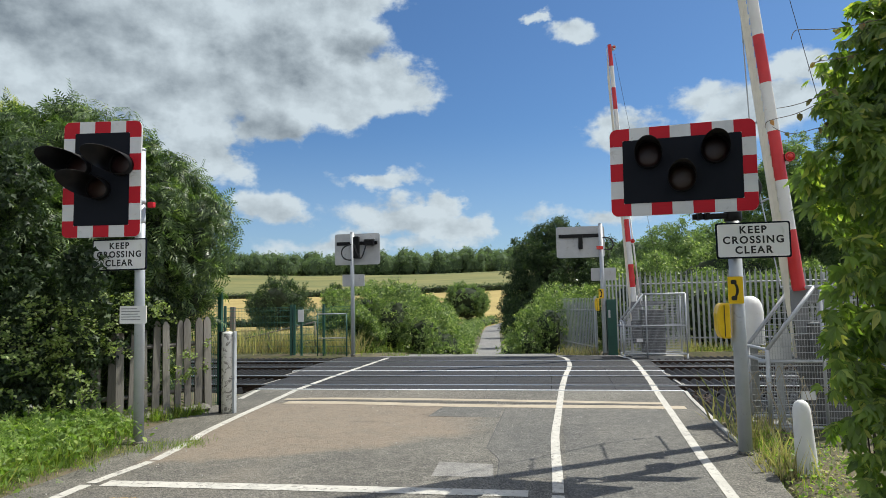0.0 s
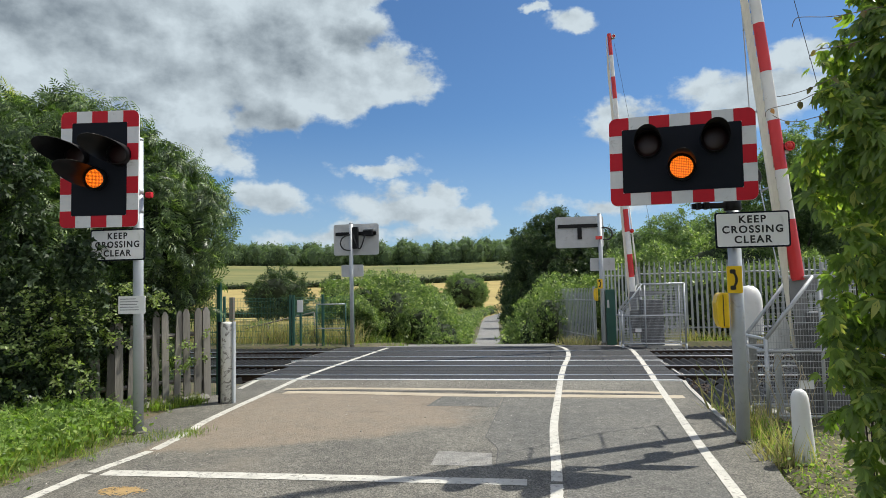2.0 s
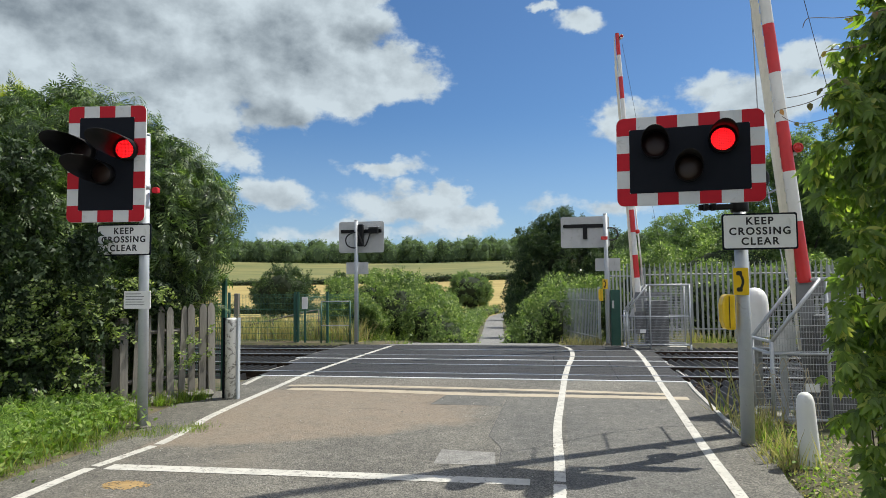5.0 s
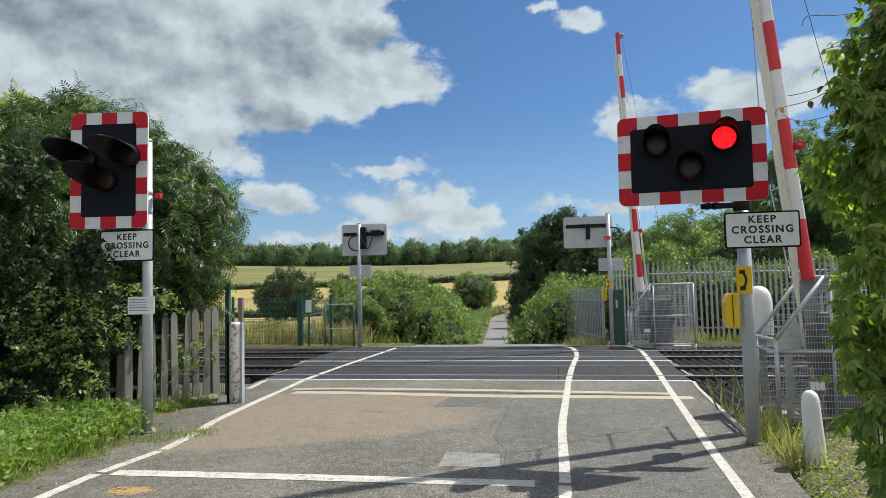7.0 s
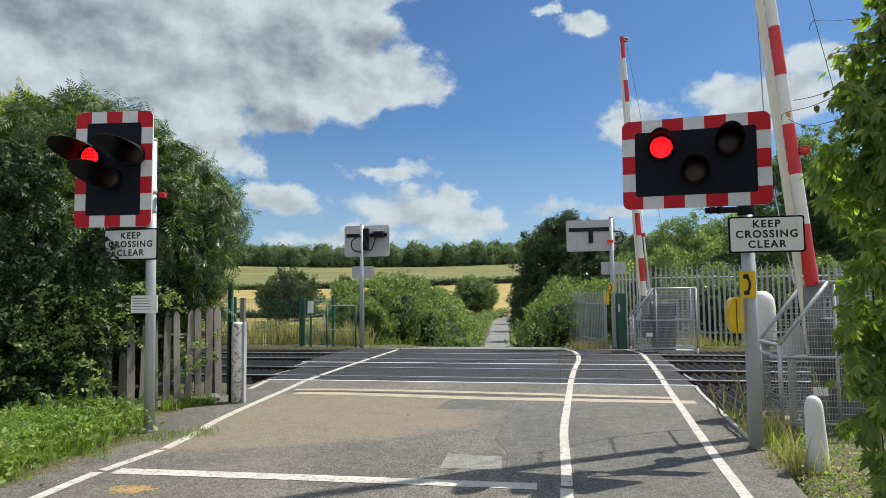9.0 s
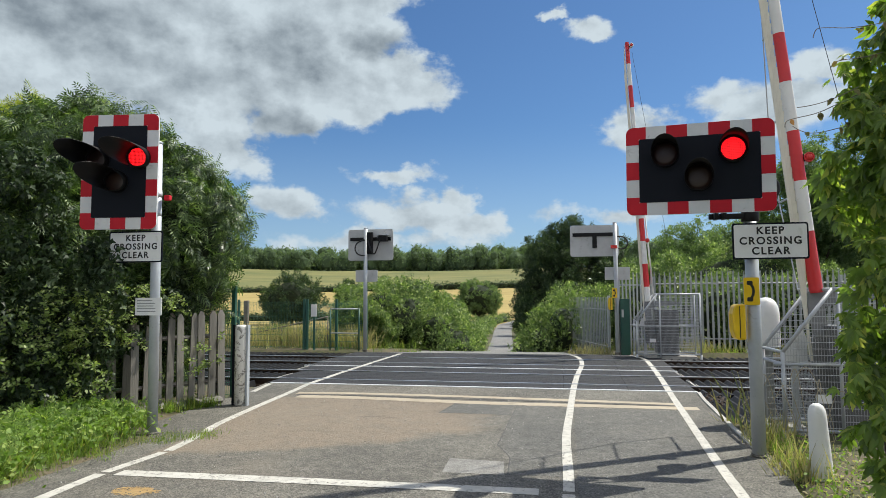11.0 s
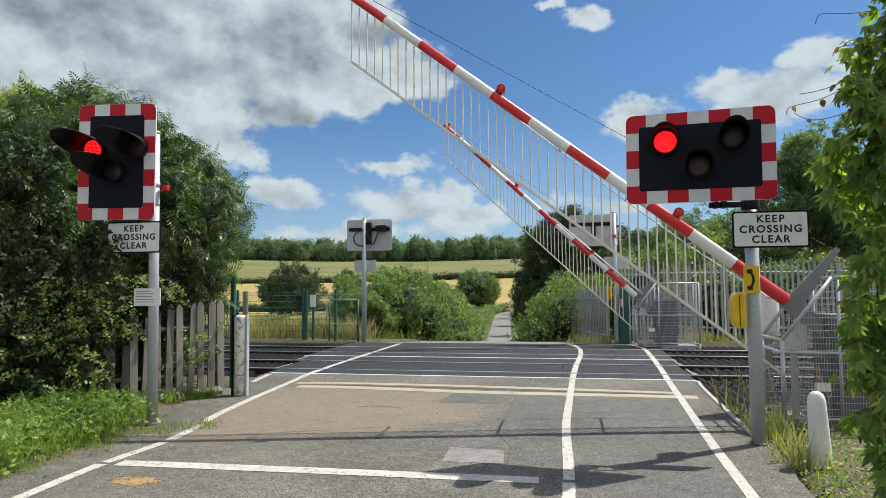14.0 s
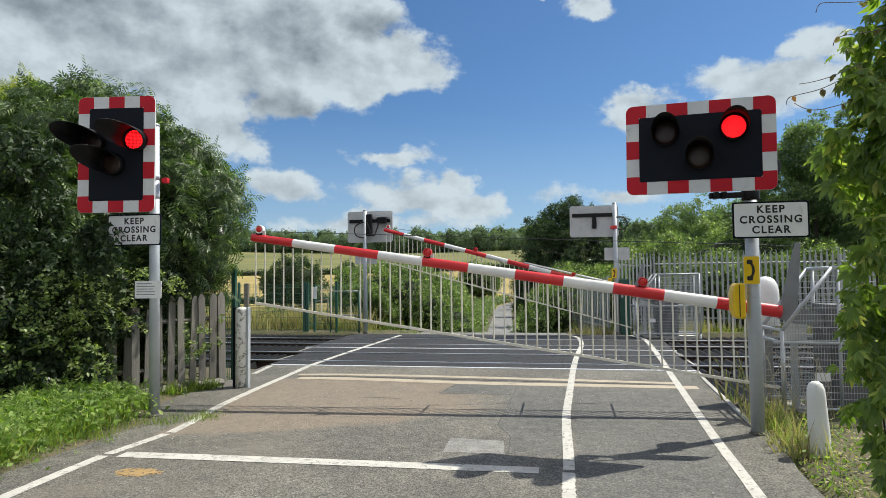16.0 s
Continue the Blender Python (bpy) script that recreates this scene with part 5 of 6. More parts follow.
def leaf_shape(kind):
    """Small leaf forms as (vertices, triangles); x across, y along, z out of the leaf."""
    if kind == "oval":
        v = [(0, 0, 0), (-0.28, 0.35, 0.06), (0.28, 0.35, 0.06), (-0.22, 0.68, 0.03), (0.22, 0.68, 0.03), (0, 1, -0.10), (0, 0.45, -0.02)]
        f = [(0, 2, 6), (0, 6, 1), (6, 2, 4), (6, 3, 1), (6, 4, 5), (6, 5, 3)]
    elif kind == "twig":  # a short shoot with small leaves, for bushes and crowns at some distance
        v, f = [], []
        for k in range(7):
            a, y0 = 2.4 * k, 0.06 + 0.11 * k
            w, L = 0.16, 0.46 - 0.02 * k
            dx, dy, dz = math.cos(a) * 0.8, 0.55, math.sin(a) * 0.8
            b = len(v)
            v += [(0, y0, 0), (dx * L + w * 0.6, y0 + dy * L - w * 0.5, dz * L), (dx * L * 0.8 - w * 0.7, y0 + dy * L + w * 0.4, dz * L + 0.05)]
            f += [(b, b + 1, b + 2)]
    elif kind == "spray":  # a feathered leaf of eleven narrow hanging leaflets
        v, f = [], []
        for k in range(11):
            side = 0 if k == 10 else (-1 if k % 2 else 1)
            y0 = 0.14 + 0.085 * (k // 2) * 1.9 if side else 0.90
            ang = radians(62 - 3 * k) * side
            L = 0.46 - 0.012 * k if side else 0.34
            dx, dy = math.sin(ang), math.cos(ang)
            b = len(v)
            y0 = min(y0, 0.92)
            v += [(0, y0, -0.10 * y0), (dx * L * 0.45 - dy * 0.042, y0 + dy * L * 0.45 + dx * 0.042, 0.02 - 0.1 * y0), (dx * L * 0.45 + dy * 0.042, y0 + dy * L * 0.45 - dx * 0.042, 0.02 - 0.1 * y0), (dx * L, y0 + dy * L, -0.14 - 0.1 * y0)]
            f += [(b, b + 2, b + 1), (b + 1, b + 2, b + 3)]
    elif kind == "ivy":  # a small three-pointed leaf
        v = [(0, 0, 0), (-0.42, 0.30, 0.05), (-0.18, 0.45, 0.0), (0, 1, -0.10), (0.18, 0.45, 0.0), (0.42, 0.30, 0.05), (0, 0.4, -0.04)]
        f = [(0, 6, 1), (1, 6, 2), (2, 6, 3), (6, 4, 3), (6, 5, 4), (0, 5, 6)]
    elif kind == "hanging":  # a creeper leaf: long pointed leaflets folded along the midrib, tips curling down
        v, f = [], []
        for a, L in ((0, 1.0), (30, 0.88), (-30, 0.88), (66, 0.58), (-66, 0.58)):
            c, q = math.cos(radians(a)), math.sin(radians(a))
            b = len(v)
            for x, y, z in ((0, 0.02, 0), (-0.17, 0.36, 0.05), (0.17, 0.36, 0.05), (0, 0.42, -0.03), (-0.12, 0.68, 0.0), (0.12, 0.68, 0.0), (0, 0.72, -0.06), (0, 1.0, -0.20)):
                v.append(((x * c + y * q) * L, (-x * q + y * c) * L, z * L - 0.05 * abs(q)))
            f += [(b, b + 2, b + 3), (b, b + 3, b + 1), (b + 3, b + 2, b + 5), (b + 3, b + 5, b + 6), (b + 1, b + 3, b + 6), (b + 1, b + 6, b + 4), (b + 6, b + 5, b + 7), (b + 4, b + 6, b + 7)]
    else:  # blade
        v = [(-0.02, 0, 0), (0.02, 0, 0), (-0.016, 0.5, 0.04), (0.016, 0.5, 0.04), (0, 1, 0.20)]
        f = [(0, 1, 3), (0, 3, 2), (2, 3, 4)]
    return np.array(v, float), np.array(f, int)


def scatter(name, kind, P, N, size, rng, parent, mat, label="", droop=0.5, flip=0.6, stuff=False):
    """One mesh of many leaves at P, facing N, hanging by droop."""
    V, F = leaf_shape(kind)
    n = len(P)
    N = N + rng.normal(0, flip, (n, 3))
    N /= np.linalg.norm(N, axis=1, keepdims=True) + 1e-9
    T = rng.normal(0, 1, (n, 3)) + np.array([0, 0, -droop * 2.2])
    T -= N * (T * N).sum(1, keepdims=True)
    T /= np.linalg.norm(T, axis=1, keepdims=True) + 1e-9
    B = np.cross(T, N)
    s = size[:, None, None]
    W = P[:, None, :] + s * (V[None, :, 0, None] * B[:, None] + V[None, :, 1, None] * T[:, None] + V[None, :, 2, None] * N[:, None])
    return raw_mesh(name, W.reshape(-1, 3), (F[None] + (np.arange(n) * len(V))[:, None, None]).reshape(-1, 3), mat, parent, label, stuff)


def raw_mesh(name, W, T, mat, parent, label="", stuff=False):
    me = bpy.data.meshes.new(name)
    me.vertices.add(len(W))
    me.vertices.foreach_set("co", W.astype(np.float32).ravel())
    me.loops.add(T.size)
    me.loops.foreach_set("vertex_index", T.astype(np.int32).ravel())
    me.polygons.add(len(T))
    me.polygons.foreach_set("loop_start", np.arange(0, T.size, 3, dtype=np.int32))
    me.update(calc_edges=True)
    ob = mesh_part(name, me, mat, parent, label)
    if stuff:
        tagged(ob, kind="stuff")
    return ob


def tufted(blobs, n, rng, rough, freq, depth, tuft):
    """Leaves gathered in tufts on the outside of some joined ellipsoids."""
    a = sum(b[3] * b[4] + b[4] * b[5] + b[3] * b[5] for b in blobs) * 4
    C, D = lumps(blobs, int(min(n / 6, 1.1 * a / (tuft[0] + tuft[1]) ** 2 * 2.2)), rng, rough, freq, depth)
    i = rng.integers(0, len(C), n)
    d = D[i] * 0.7 + rng.normal(0, 0.75, (n, 3))
    d /= np.linalg.norm(d, axis=1, keepdims=True)
    r = rng.uniform(*tuft, len(C))[i] * rng.uniform(0.55, 1.0, n)
    return C[i] + d * r[:, None], d


def lumps(blobs, n, rng, rough=0.16, freq=1.4, depth=0.25):
    """Points on the outside of some joined ellipsoids, with an uneven outline, and their outward ways."""
    blobs = np.array(blobs, float)
    area = (blobs[:, 3] * blobs[:, 4] + blobs[:, 4] * blobs[:, 5] + blobs[:, 3] * blobs[:, 5])
    pick = rng.choice(len(blobs), n, p=area / area.sum())
    d = rng.normal(0, 1, (n, 3))
    d /= np.linalg.norm(d, axis=1, keepdims=True)
    c, r = blobs[pick, :3], blobs[pick, 3:6]
    ph = rng.uniform(0, 6.28, (5, 3))
    fr = rng.normal(0, 1, (5, 3)) * freq
    base = c + d * r
    w = sum(np.sin(base @ fr[i] * (1 + 0.7 * i) + ph[i, 0]) / (1 + 0.5 * i) for i in range(5)) / 2.2
    k = 1 + rough * w - depth * rng.random(n) ** 2.2
    P = c + d * r * k[:, None]
    keep = np.ones(n, bool)
    for i, b in enumerate(blobs):
        q = ((P - b[:3]) / (b[3:6] * 0.80))
        keep &= ~(((q * q).sum(1) < 1) & (pick != i))
    N = d / r
    N /= np.linalg.norm(N, axis=1, keepdims=True)
    return P[keep], N[keep]


def cores(blobs, parent, k=0.80, mat="core_shade"):
    """Dark bodies that stand for the shade inside a bush or crown."""
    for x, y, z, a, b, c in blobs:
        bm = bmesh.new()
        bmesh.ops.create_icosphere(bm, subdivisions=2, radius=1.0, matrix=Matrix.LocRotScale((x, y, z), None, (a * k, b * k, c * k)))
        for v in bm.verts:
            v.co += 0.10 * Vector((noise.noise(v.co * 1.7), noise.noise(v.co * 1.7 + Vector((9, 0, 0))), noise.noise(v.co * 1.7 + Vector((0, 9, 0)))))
        part("inner_thicket", bm, mat, parent, "dark body for the shade within the leaves")


def bush(name, label, category, blobs, n, kind, size, mat, seed, droop=0.4, rough=0.16, freq=1.4, core=0.8, floor=None, flip=0.6, depth=0.25, group="", tuft=(0.16, 0.34)):
    rng = np.random.default_rng(seed)
    b = thing(name, None, label, category, group)
    P, N = tufted(blobs, n, rng, rough, freq, depth, tuft)
    if floor is not None:
        k = P[:, 2] > floor
        P, N = P[k], N[k]
    scatter("leaves", kind, P, N, rng.uniform(*size, len(P)), rng, b, mat, "", droop, flip)
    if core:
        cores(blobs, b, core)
    return b


def tree(name, label, x, y, z, h, crown, n, size, mat, seed, trunk=0.3, kind="twig", group="", rough=0.25, inside=0.0):
    """Tapered trunk and limbs under a crown of many small clumps."""
    rng = np.random.default_rng(seed)
    t = thing(name, None, label, "tree", group)
    bm = bmesh.new()
    rod(bm, (x, y, z - 0.5), (x, y, z + h * 0.55), trunk, trunk * 0.5, 10)
    blobs = []
    for cx, cy, cz, a, b, c in crown:
        blobs.append((x + cx, y + cy, z + cz, a, b, c))
        rod(bm, (x, y, z + h * rng.uniform(0.2, 0.45)), (x + cx, y + cy, z + cz), trunk * 0.45, trunk * 0.12, 7)
    part("trunk", bm, "bark", t, "", True)
    P, N = tufted(blobs, n, rng, rough, 1.6 / max(1.0, h / 6), 0.35, (h * 0.035, h * 0.075))
    scatter("crown", kind, P, N, rng.uniform(*size, len(P)), rng, t, mat, "", 0.25, 0.75)
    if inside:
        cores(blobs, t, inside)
    return t


# the overgrown hedge behind the wooden fence
HEDGE = [(-8.4, 8.9, 1.95, 2.2, 2.1, 2.40), (-8.25, 9.3, 3.60, 1.0, 1.1, 1.30), (-6.45, 9.75, 2.80, 1.12, 1.1, 1.15), (-7.4, 8.0, 1.6, 1.0, 0.8, 1.8), (-7.45, 9.2, 3.55, 1.25, 1.2, 1.30), (-6.75, 9.5, 3.22, 1.15, 1.1, 1.12), (-7.6, 6.9, 0.85, 0.62, 0.6, 1.0), (-6.75, 9.7, 1.2, 0.6, 0.7, 1.2), (-6.05, 10.0, 1.78, 0.42, 0.5, 0.45)]
bush("overgrown_hedge", "tall dense green hedge with feathery leaves behind the wooden fence", "hedge", HEDGE, 17500, "spray", (0.19, 0.32), "ivy", 1, 0.62, 0.07, 1.2, 0.80, 0.1, flip=0.5, tuft=(0.10, 0.22))
bush("golden_conifer", "yellow-green feathery conifer top behind the hedge", "conifer", [(-10.45, 10.3, 3.2, 0.9, 0.8, 2.0), (-9.95, 10.3, 4.4, 0.55, 0.5, 1.05), (-10.5, 10.4, 1.3, 1.0, 0.9, 1.6)], 3600, "spray", (0.14, 0.26), "conifer", 5, -0.4, 0.10, 1.6, 0.8, 0.1, tuft=(0.10, 0.22))
# the first mass is raised so its dark leaves stand for the hedge's shade
IVY = [(-7.4, 7.15, 2.1, 1.05, 0.6, 1.75), (-5.64, 7.05, 2.27, 0.14, 0.05, 0.20), (-5.66, 7.0, 2.06, 0.24, 0.10, 0.36), (-6.75, 6.75, 0.75, 0.7, 0.5, 0.85), (-6.35, 7.25, 1.5, 0.35, 0.40, 0.75), (-6.12, 7.45, 0.95, 0.25, 0.30, 0.85), (-6.05, 8.0, 1.30, 0.16, 0.25, 0.35), (-5.95, 8.7, 1.62, 0.22, 0.7, 0.24), (-5.75, 7.25, 1.75, 0.20, 0.16, 0.35)]
ivy_bush = bush("ivy", "glossy ivy climbing over the fence and signal, its green darkened as shade", "ivy", IVY, 24000, "ivy", (0.045, 0.10), "ivy_shaded", 2, 0.7, 0.12, 2.5, 0, 0.05, tuft=(0.07, 0.17))


def sprigs():
    """Sunlit light green sprigs that grow out of the ivy and through the fence."""
    rng = np.random.default_rng(14)
    P, N = [], []
    C, D = lumps(IVY, 4000, rng, 0.05, 2.0, 0.05)
    roots = [tuple(c) for c, d in zip(C, D) if d[0] * 0.75 - d[1] * 0.66 > 0.55 and 0.25 < c[2] < 1.75][:190]
    roots += [(-5.40 - 0.54 * u, 9.6 - 1.2 * u, rng.uniform(0.45, 1.0)) for u in rng.random(12)]
    for x, y, z in roots:
        a = rng.uniform(-0.5, 0.5)
        way = np.array([math.sin(a) + 0.45, -0.5, rng.uniform(-0.2, 0.8)])
        way /= np.linalg.norm(way)
        L = rng.uniform(0.18, 0.42)
        pts = [(x + way[0] * L * u, y + way[1] * L * u, z + way[2] * L * u - 0.25 * L * u * u) for u in (0, 0.35, 0.7, 1.0)]
        tube(pts, 0.0025, "bark", "twig", ivy_bush)
        for k in range(22):
            u = rng.uniform(0.15, 1.0)
            P.append([np.interp(u, (0, 0.35, 0.7, 1.0), [p[j] for p in pts]) + rng.normal(0, 0.03) for j in range(3)])
            N.append((0.2, -0.5, 0.9))
    scatter("sprig_leaves", "oval", np.array(P), np.array(N), rng.uniform(0.03, 0.065, len(P)), rng, ivy_bush, "sprig", "sunlit light green sprigs", 0.0, 0.5)


sprigs()


def creeper():
    """A curtain of large drooping leaves over a wall, thinner strands at its edge, and loose shoots."""
    rng = np.random.default_rng(3)
    t = thing("creeper", None, "lush green creeper with large drooping pointed leaves", "creeper")
    zs = (0.0, 0.3, 0.55, 0.84, 1.1, 1.44, 1.73, 2.04, 2.27, 2.38, 2.6, 2.8, 2.99, 3.25, 3.4, 3.55, 4.2)
    xs = (2.02, 1.96, 1.87, 1.81, 1.75, 1.79, 1.86, 1.87, 1.80, 1.78, 1.82, 1.82, 1.89, 1.99, 2.05, 2.18, 2.55)
    for layer, n, size, back in (("leaves", 6400, (0.075, 0.155), 0.0), ("inner_leaves", 2000, (0.10, 0.17), 0.25)):
        z = rng.uniform(0.02, 4.1, n)
        edge = np.interp(z, zs, xs) + 0.05 * np.sin(z * 17) + 0.03 * np.sin(z * 41 + 1)
        u = rng.random(n) ** 1.25 * 1.35
        thin = np.where(u < 0.22, rng.random(n) < 0.35 + 2.6 * u, True) & np.where((z < 2.2) & (u < 0.25), np.sin(u * 60 + 2.2 * np.sin(z * 2.1)) > -0.35, True)
        x = edge + back + u
        bulge = 0.16 * np.sin(x * 5 + 1.3 * np.sin(z * 2.3)) * np.sin(z * 3.1 + 0.7) + 0.12 * np.sin(z * 7 + x * 9)
        y = 4.72 + back - 0.35 * np.minimum(u, 0.9) + bulge + rng.normal(0, 0.06, n)
        P = np.column_stack([x, y, z])[thin]
        N = np.tile((-0.45, -0.9, 0.55), (len(P), 1))
        P[:, 2] += 0.06
        scatter(layer, "hanging", P, N, rng.uniform(*size, len(P)), rng, t, "creeper", "", 1.15, 0.62)
    for i in range(14):  # woody stems inside
        x = rng.uniform(2.05, 2.8)
        top = float(np.interp(x, (1.8, 2.2, 2.6), (1.6, 2.6, 3.6)))
        tube([(x + 0.05 * math.sin(k * 1.3 + i), 4.95 - 0.25 * (x - 1.86) + 0.04 * math.cos(k + i), top * k / 7 - 0.02) for k in range(8)], 0.005, "bark", "stem", t)
    P, N = [], []
    for pts in (((2.20, 3.46), (1.92, 3.413), (1.715, 3.437), (1.652, 3.432), (1.641, 3.371)), ((2.05, 3.24), (1.943, 3.213), (1.806, 3.21), (1.743, 3.185), (1.737, 3.143)),
                ((1.90, 3.02), (1.793, 2.967), (1.687, 2.929), (1.582, 2.907), (1.523, 2.903)), ((1.90, 2.97), (1.773, 2.915), (1.649, 2.856), (1.491, 2.829), (1.441, 2.81), (1.443, 2.771)),
                ((1.85, 2.77), (1.712, 2.737), (1.625, 2.721), (1.539, 2.738), (1.489, 2.779))):
        tube([(x, 4.6, z) for x, z in pts], 0.0026, "rail_brown", "shoot", t)
        for k in range(5):
            u = rng.uniform(0, len(pts) - 2.2)
            a, b, w = pts[int(u)], pts[int(u) + 1], u - int(u)
            P.append((a[0] * (1 - w) + b[0] * w, 4.59, a[1] * (1 - w) + b[1] * w)), N.append((0, -1, 0.2))
    scatter("young_leaves", "oval", np.array(P), np.array(N), rng.uniform(0.03, 0.07, len(P)), rng, t, "young", "small young leaves on the shoots", 1.0)


creeper()

# hedgerows along the lane beyond the crossing
left_row = [(-7.3, 24.6, 0.9, 1.7, 1.7, 1.45), (-6.2, 24.8, 0.75, 1.5, 1.8, 1.45), (-5.0, 24.8, 0.3, 1.1, 1.7, 1.15), (-4.1, 24.3, -0.1, 0.8, 1.5, 0.85), (-3.5, 23.6, -0.3, 0.45, 1.2, 0.55), (-6.6, 31, 0.2, 2.0, 3.2, 1.6), (-7.8, 38, -0.9, 2.0, 4.0, 1.7)]
left_row += [(lane_x(y) - 3.9, y, float(np.interp(y, PROFILE_Y, PROFILE_Z)) + 0.6, 1.5, 4.5, 1.2) for y in range(42, 90, 7)]
right_row = [(-0.95, 24.3, 0.0, 0.6, 1.6, 0.95), (-0.2, 25.0, 0.4, 0.9, 2.0, 1.45), (0.9, 27.5, 0.4, 1.5, 2.6, 1.75), (2.4, 25.5, 0.7, 1.5, 1.6, 1.55), (-0.6, 38, -1.4, 1.5, 4.5, 1.4), (-1.6, 23.6, -0.3, 0.35, 1.2, 0.5)]
right_row += [(lane_x(y) + 3.8, y, float(np.interp(y, PROFILE_Y, PROFILE_Z)) + 0.7, 1.5, 4.5, 1.3) for y in range(46, 90, 7)]
bush("hedgerow", "sunlit green hedgerow along the lane", "hedge", left_row, 52000, "twig", (0.15, 0.28), "privet", 21, 0.1, 0.14, 1.8, 0.62, tuft=(0.14, 0.30), group="hedgerows")
bush("hedgerow", "green hedgerow beside the palisade fence", "hedge", right_row, 42000, "twig", (0.15, 0.28), "privet", 22, 0.1, 0.16, 1.8, 0.62, tuft=(0.14, 0.30), group="hedgerows")
for seed, rows in ((23, -1), (24, 1)):
    far_row = [(lane_x(y) + rows * 5.2, y, land(lane_x(y) + rows * 5.2, y) + 0.6, 2.0, 8.0, 1.5) for y in range(95, 215, 11)]
    bush("hedgerow", "far green hedgerow along the lane", "hedge", far_row, 5000, "twig", (0.45, 0.9), "privet", seed, 0.1, 0.2, 0.6, 0.86, tuft=(0.5, 1.0), group="hedgerows")
bush("thicket", "green scrub and brambles behind the palisade fence", "scrub", [(5.2, 23.2, 0.8, 2.2, 1.1, 1.5), (8.2, 23.0, 0.9, 2.2, 1.1, 1.6), (11.5, 23, 0.9, 2.4, 1.2, 1.7), (3.3, 24.5, 1.1, 1.6, 1.4, 1.7), (6.5, 26, 1.4, 3.0, 2.0, 2.2)], 19000, "twig", (0.17, 0.32), "privet", 25, 0.2, 0.2, 1.6, 0.8)

bush("shrub", "dark green shrub behind the steel gate", "shrub", [(-7.35, 22.6, 0.45, 0.75, 0.6, 0.95), (-6.75, 22.8, 0.3, 0.6, 0.6, 0.8)], 5200, "twig", (0.13, 0.25), "privet", 26, 0.1, 0.2, 1.8, 0.7, group="shrubs beyond the tracks")
bush("shrub", "low green shrub beside the handrail", "shrub", [(-10.5, 22.6, 0.0, 0.75, 0.5, 0.5)], 1500, "twig", (0.13, 0.25), "privet", 27, 0.1, 0.2, 1.8, 0.7, group="shrubs beyond the tracks")

# trees
tree("oak_tree", "large dark green tree beside the lane", 0.4, 62, -4.0, 13, [(-0.6, 0, 8.2, 3.2, 3.0, 3.0), (-2.0, -1, 9.7, 1.5, 1.8, 1.8), (2.6, 0, 8.0, 2.4, 2.4, 2.6), (-2.4, -1, 5.2, 2.6, 2.4, 2.0), (2.4, -1, 4.6, 2.8, 2.6, 2.2), (-0.6, 0, 11.3, 1.6, 1.8, 1.4), (1.4, 0, 10.9, 1.5, 1.6, 1.3), (4.3, 0, 9.6, 1.3, 1.4, 1.2), (5.2, 0, 6.6, 1.7, 1.6, 1.6), (-3.1, -1, 6.8, 1.1, 1.3, 1.2), (0.0, -1, 3.4, 3.6, 2.4, 1.8)], 26000, (0.24, 0.50), "oak", 31, 0.45, rough=0.50, inside=0.45)
for i, (x, y, s) in enumerate(((7.2, 41, 1.05), (10.6, 41, 1.1), (14.6, 42, 1.2), (19, 43, 1.25))):
    tree("roadside_tree", "bushy light green tree behind the palisade fence", x, y, -2.2, 7.8 * s, [(0, 0, 4.4 * s, 3.0 * s, 2.6 * s, 2.6 * s), (-1.8, 0, 3.6 * s, 2.2 * s, 2.0, 2.2 * s), (1.9, 0, 3.9 * s, 2.4 * s, 2.2, 2.3 * s), (0.3, 0, 6.2 * s, 1.8 * s, 1.8, 1.5 * s), (0, -1, 2.0, 2.8 * s, 2.0, 2.0)], 10500, (0.22, 0.46), "birch", 40 + i, 0.22, group="trees behind the fence")
for i, (x, y, h) in enumerate(((9.4, 27, 8.0), (11.6, 28, 9.0), (13.8, 29, 9.5))):
    tree("tall_tree", "tall leafy tree beyond the fence", x, y, -0.6, h, [(0, 0, h * 0.45, 1.7, 1.6, 2.4), (-0.7, 0, h * 0.66, 1.3, 1.2, 1.6), (0.8, 0, h * 0.62, 1.5, 1.3, 1.8), (0.1, 0, h * 0.86, 0.9, 0.9, 1.3)], 11000, (0.17, 0.34), "birch", 50 + i, 0.16, group="tall trees beyond the fence")


def field_tree(x, y, h, w, seed, name="field_tree", label="round dark green tree standing in the fields", n=3200, mat="oak"):
    z = land(x, y)
    tree(name, label, x, y, z, h, [(0, 0, h * 0.55, w, w * 0.8, h * 0.40), (-w * 0.5, 0, h * 0.45, w * 0.6, w * 0.6, h * 0.34), (w * 0.5, 0, h * 0.48, w * 0.6, w * 0.6, h * 0.34), (0, 0, h * 0.25, w * 0.9, w * 0.7, h * 0.24)], n, (h * 0.055, h * 0.10), mat, seed, h * 0.03, group="trees in the fields", inside=0.72)


for x, y, h, w, s in ((-88, 200, 16.5, 9.2, 61), (-122, 262, 12, 6.5, 62), (-104, 300, 13, 4.6, 63), (-84, 300, 11, 4, 64), (-29.8, 224, 14.0, 7.0, 65), (-46, 226, 10, 6, 66), (-58, 224, 11, 6, 67)):
    if s == 65:
        field_tree(x, y, h, w, s, label="round sunlit green tree beside the lane", mat="birch")
    else:
        field_tree(x, y, h, w, s)


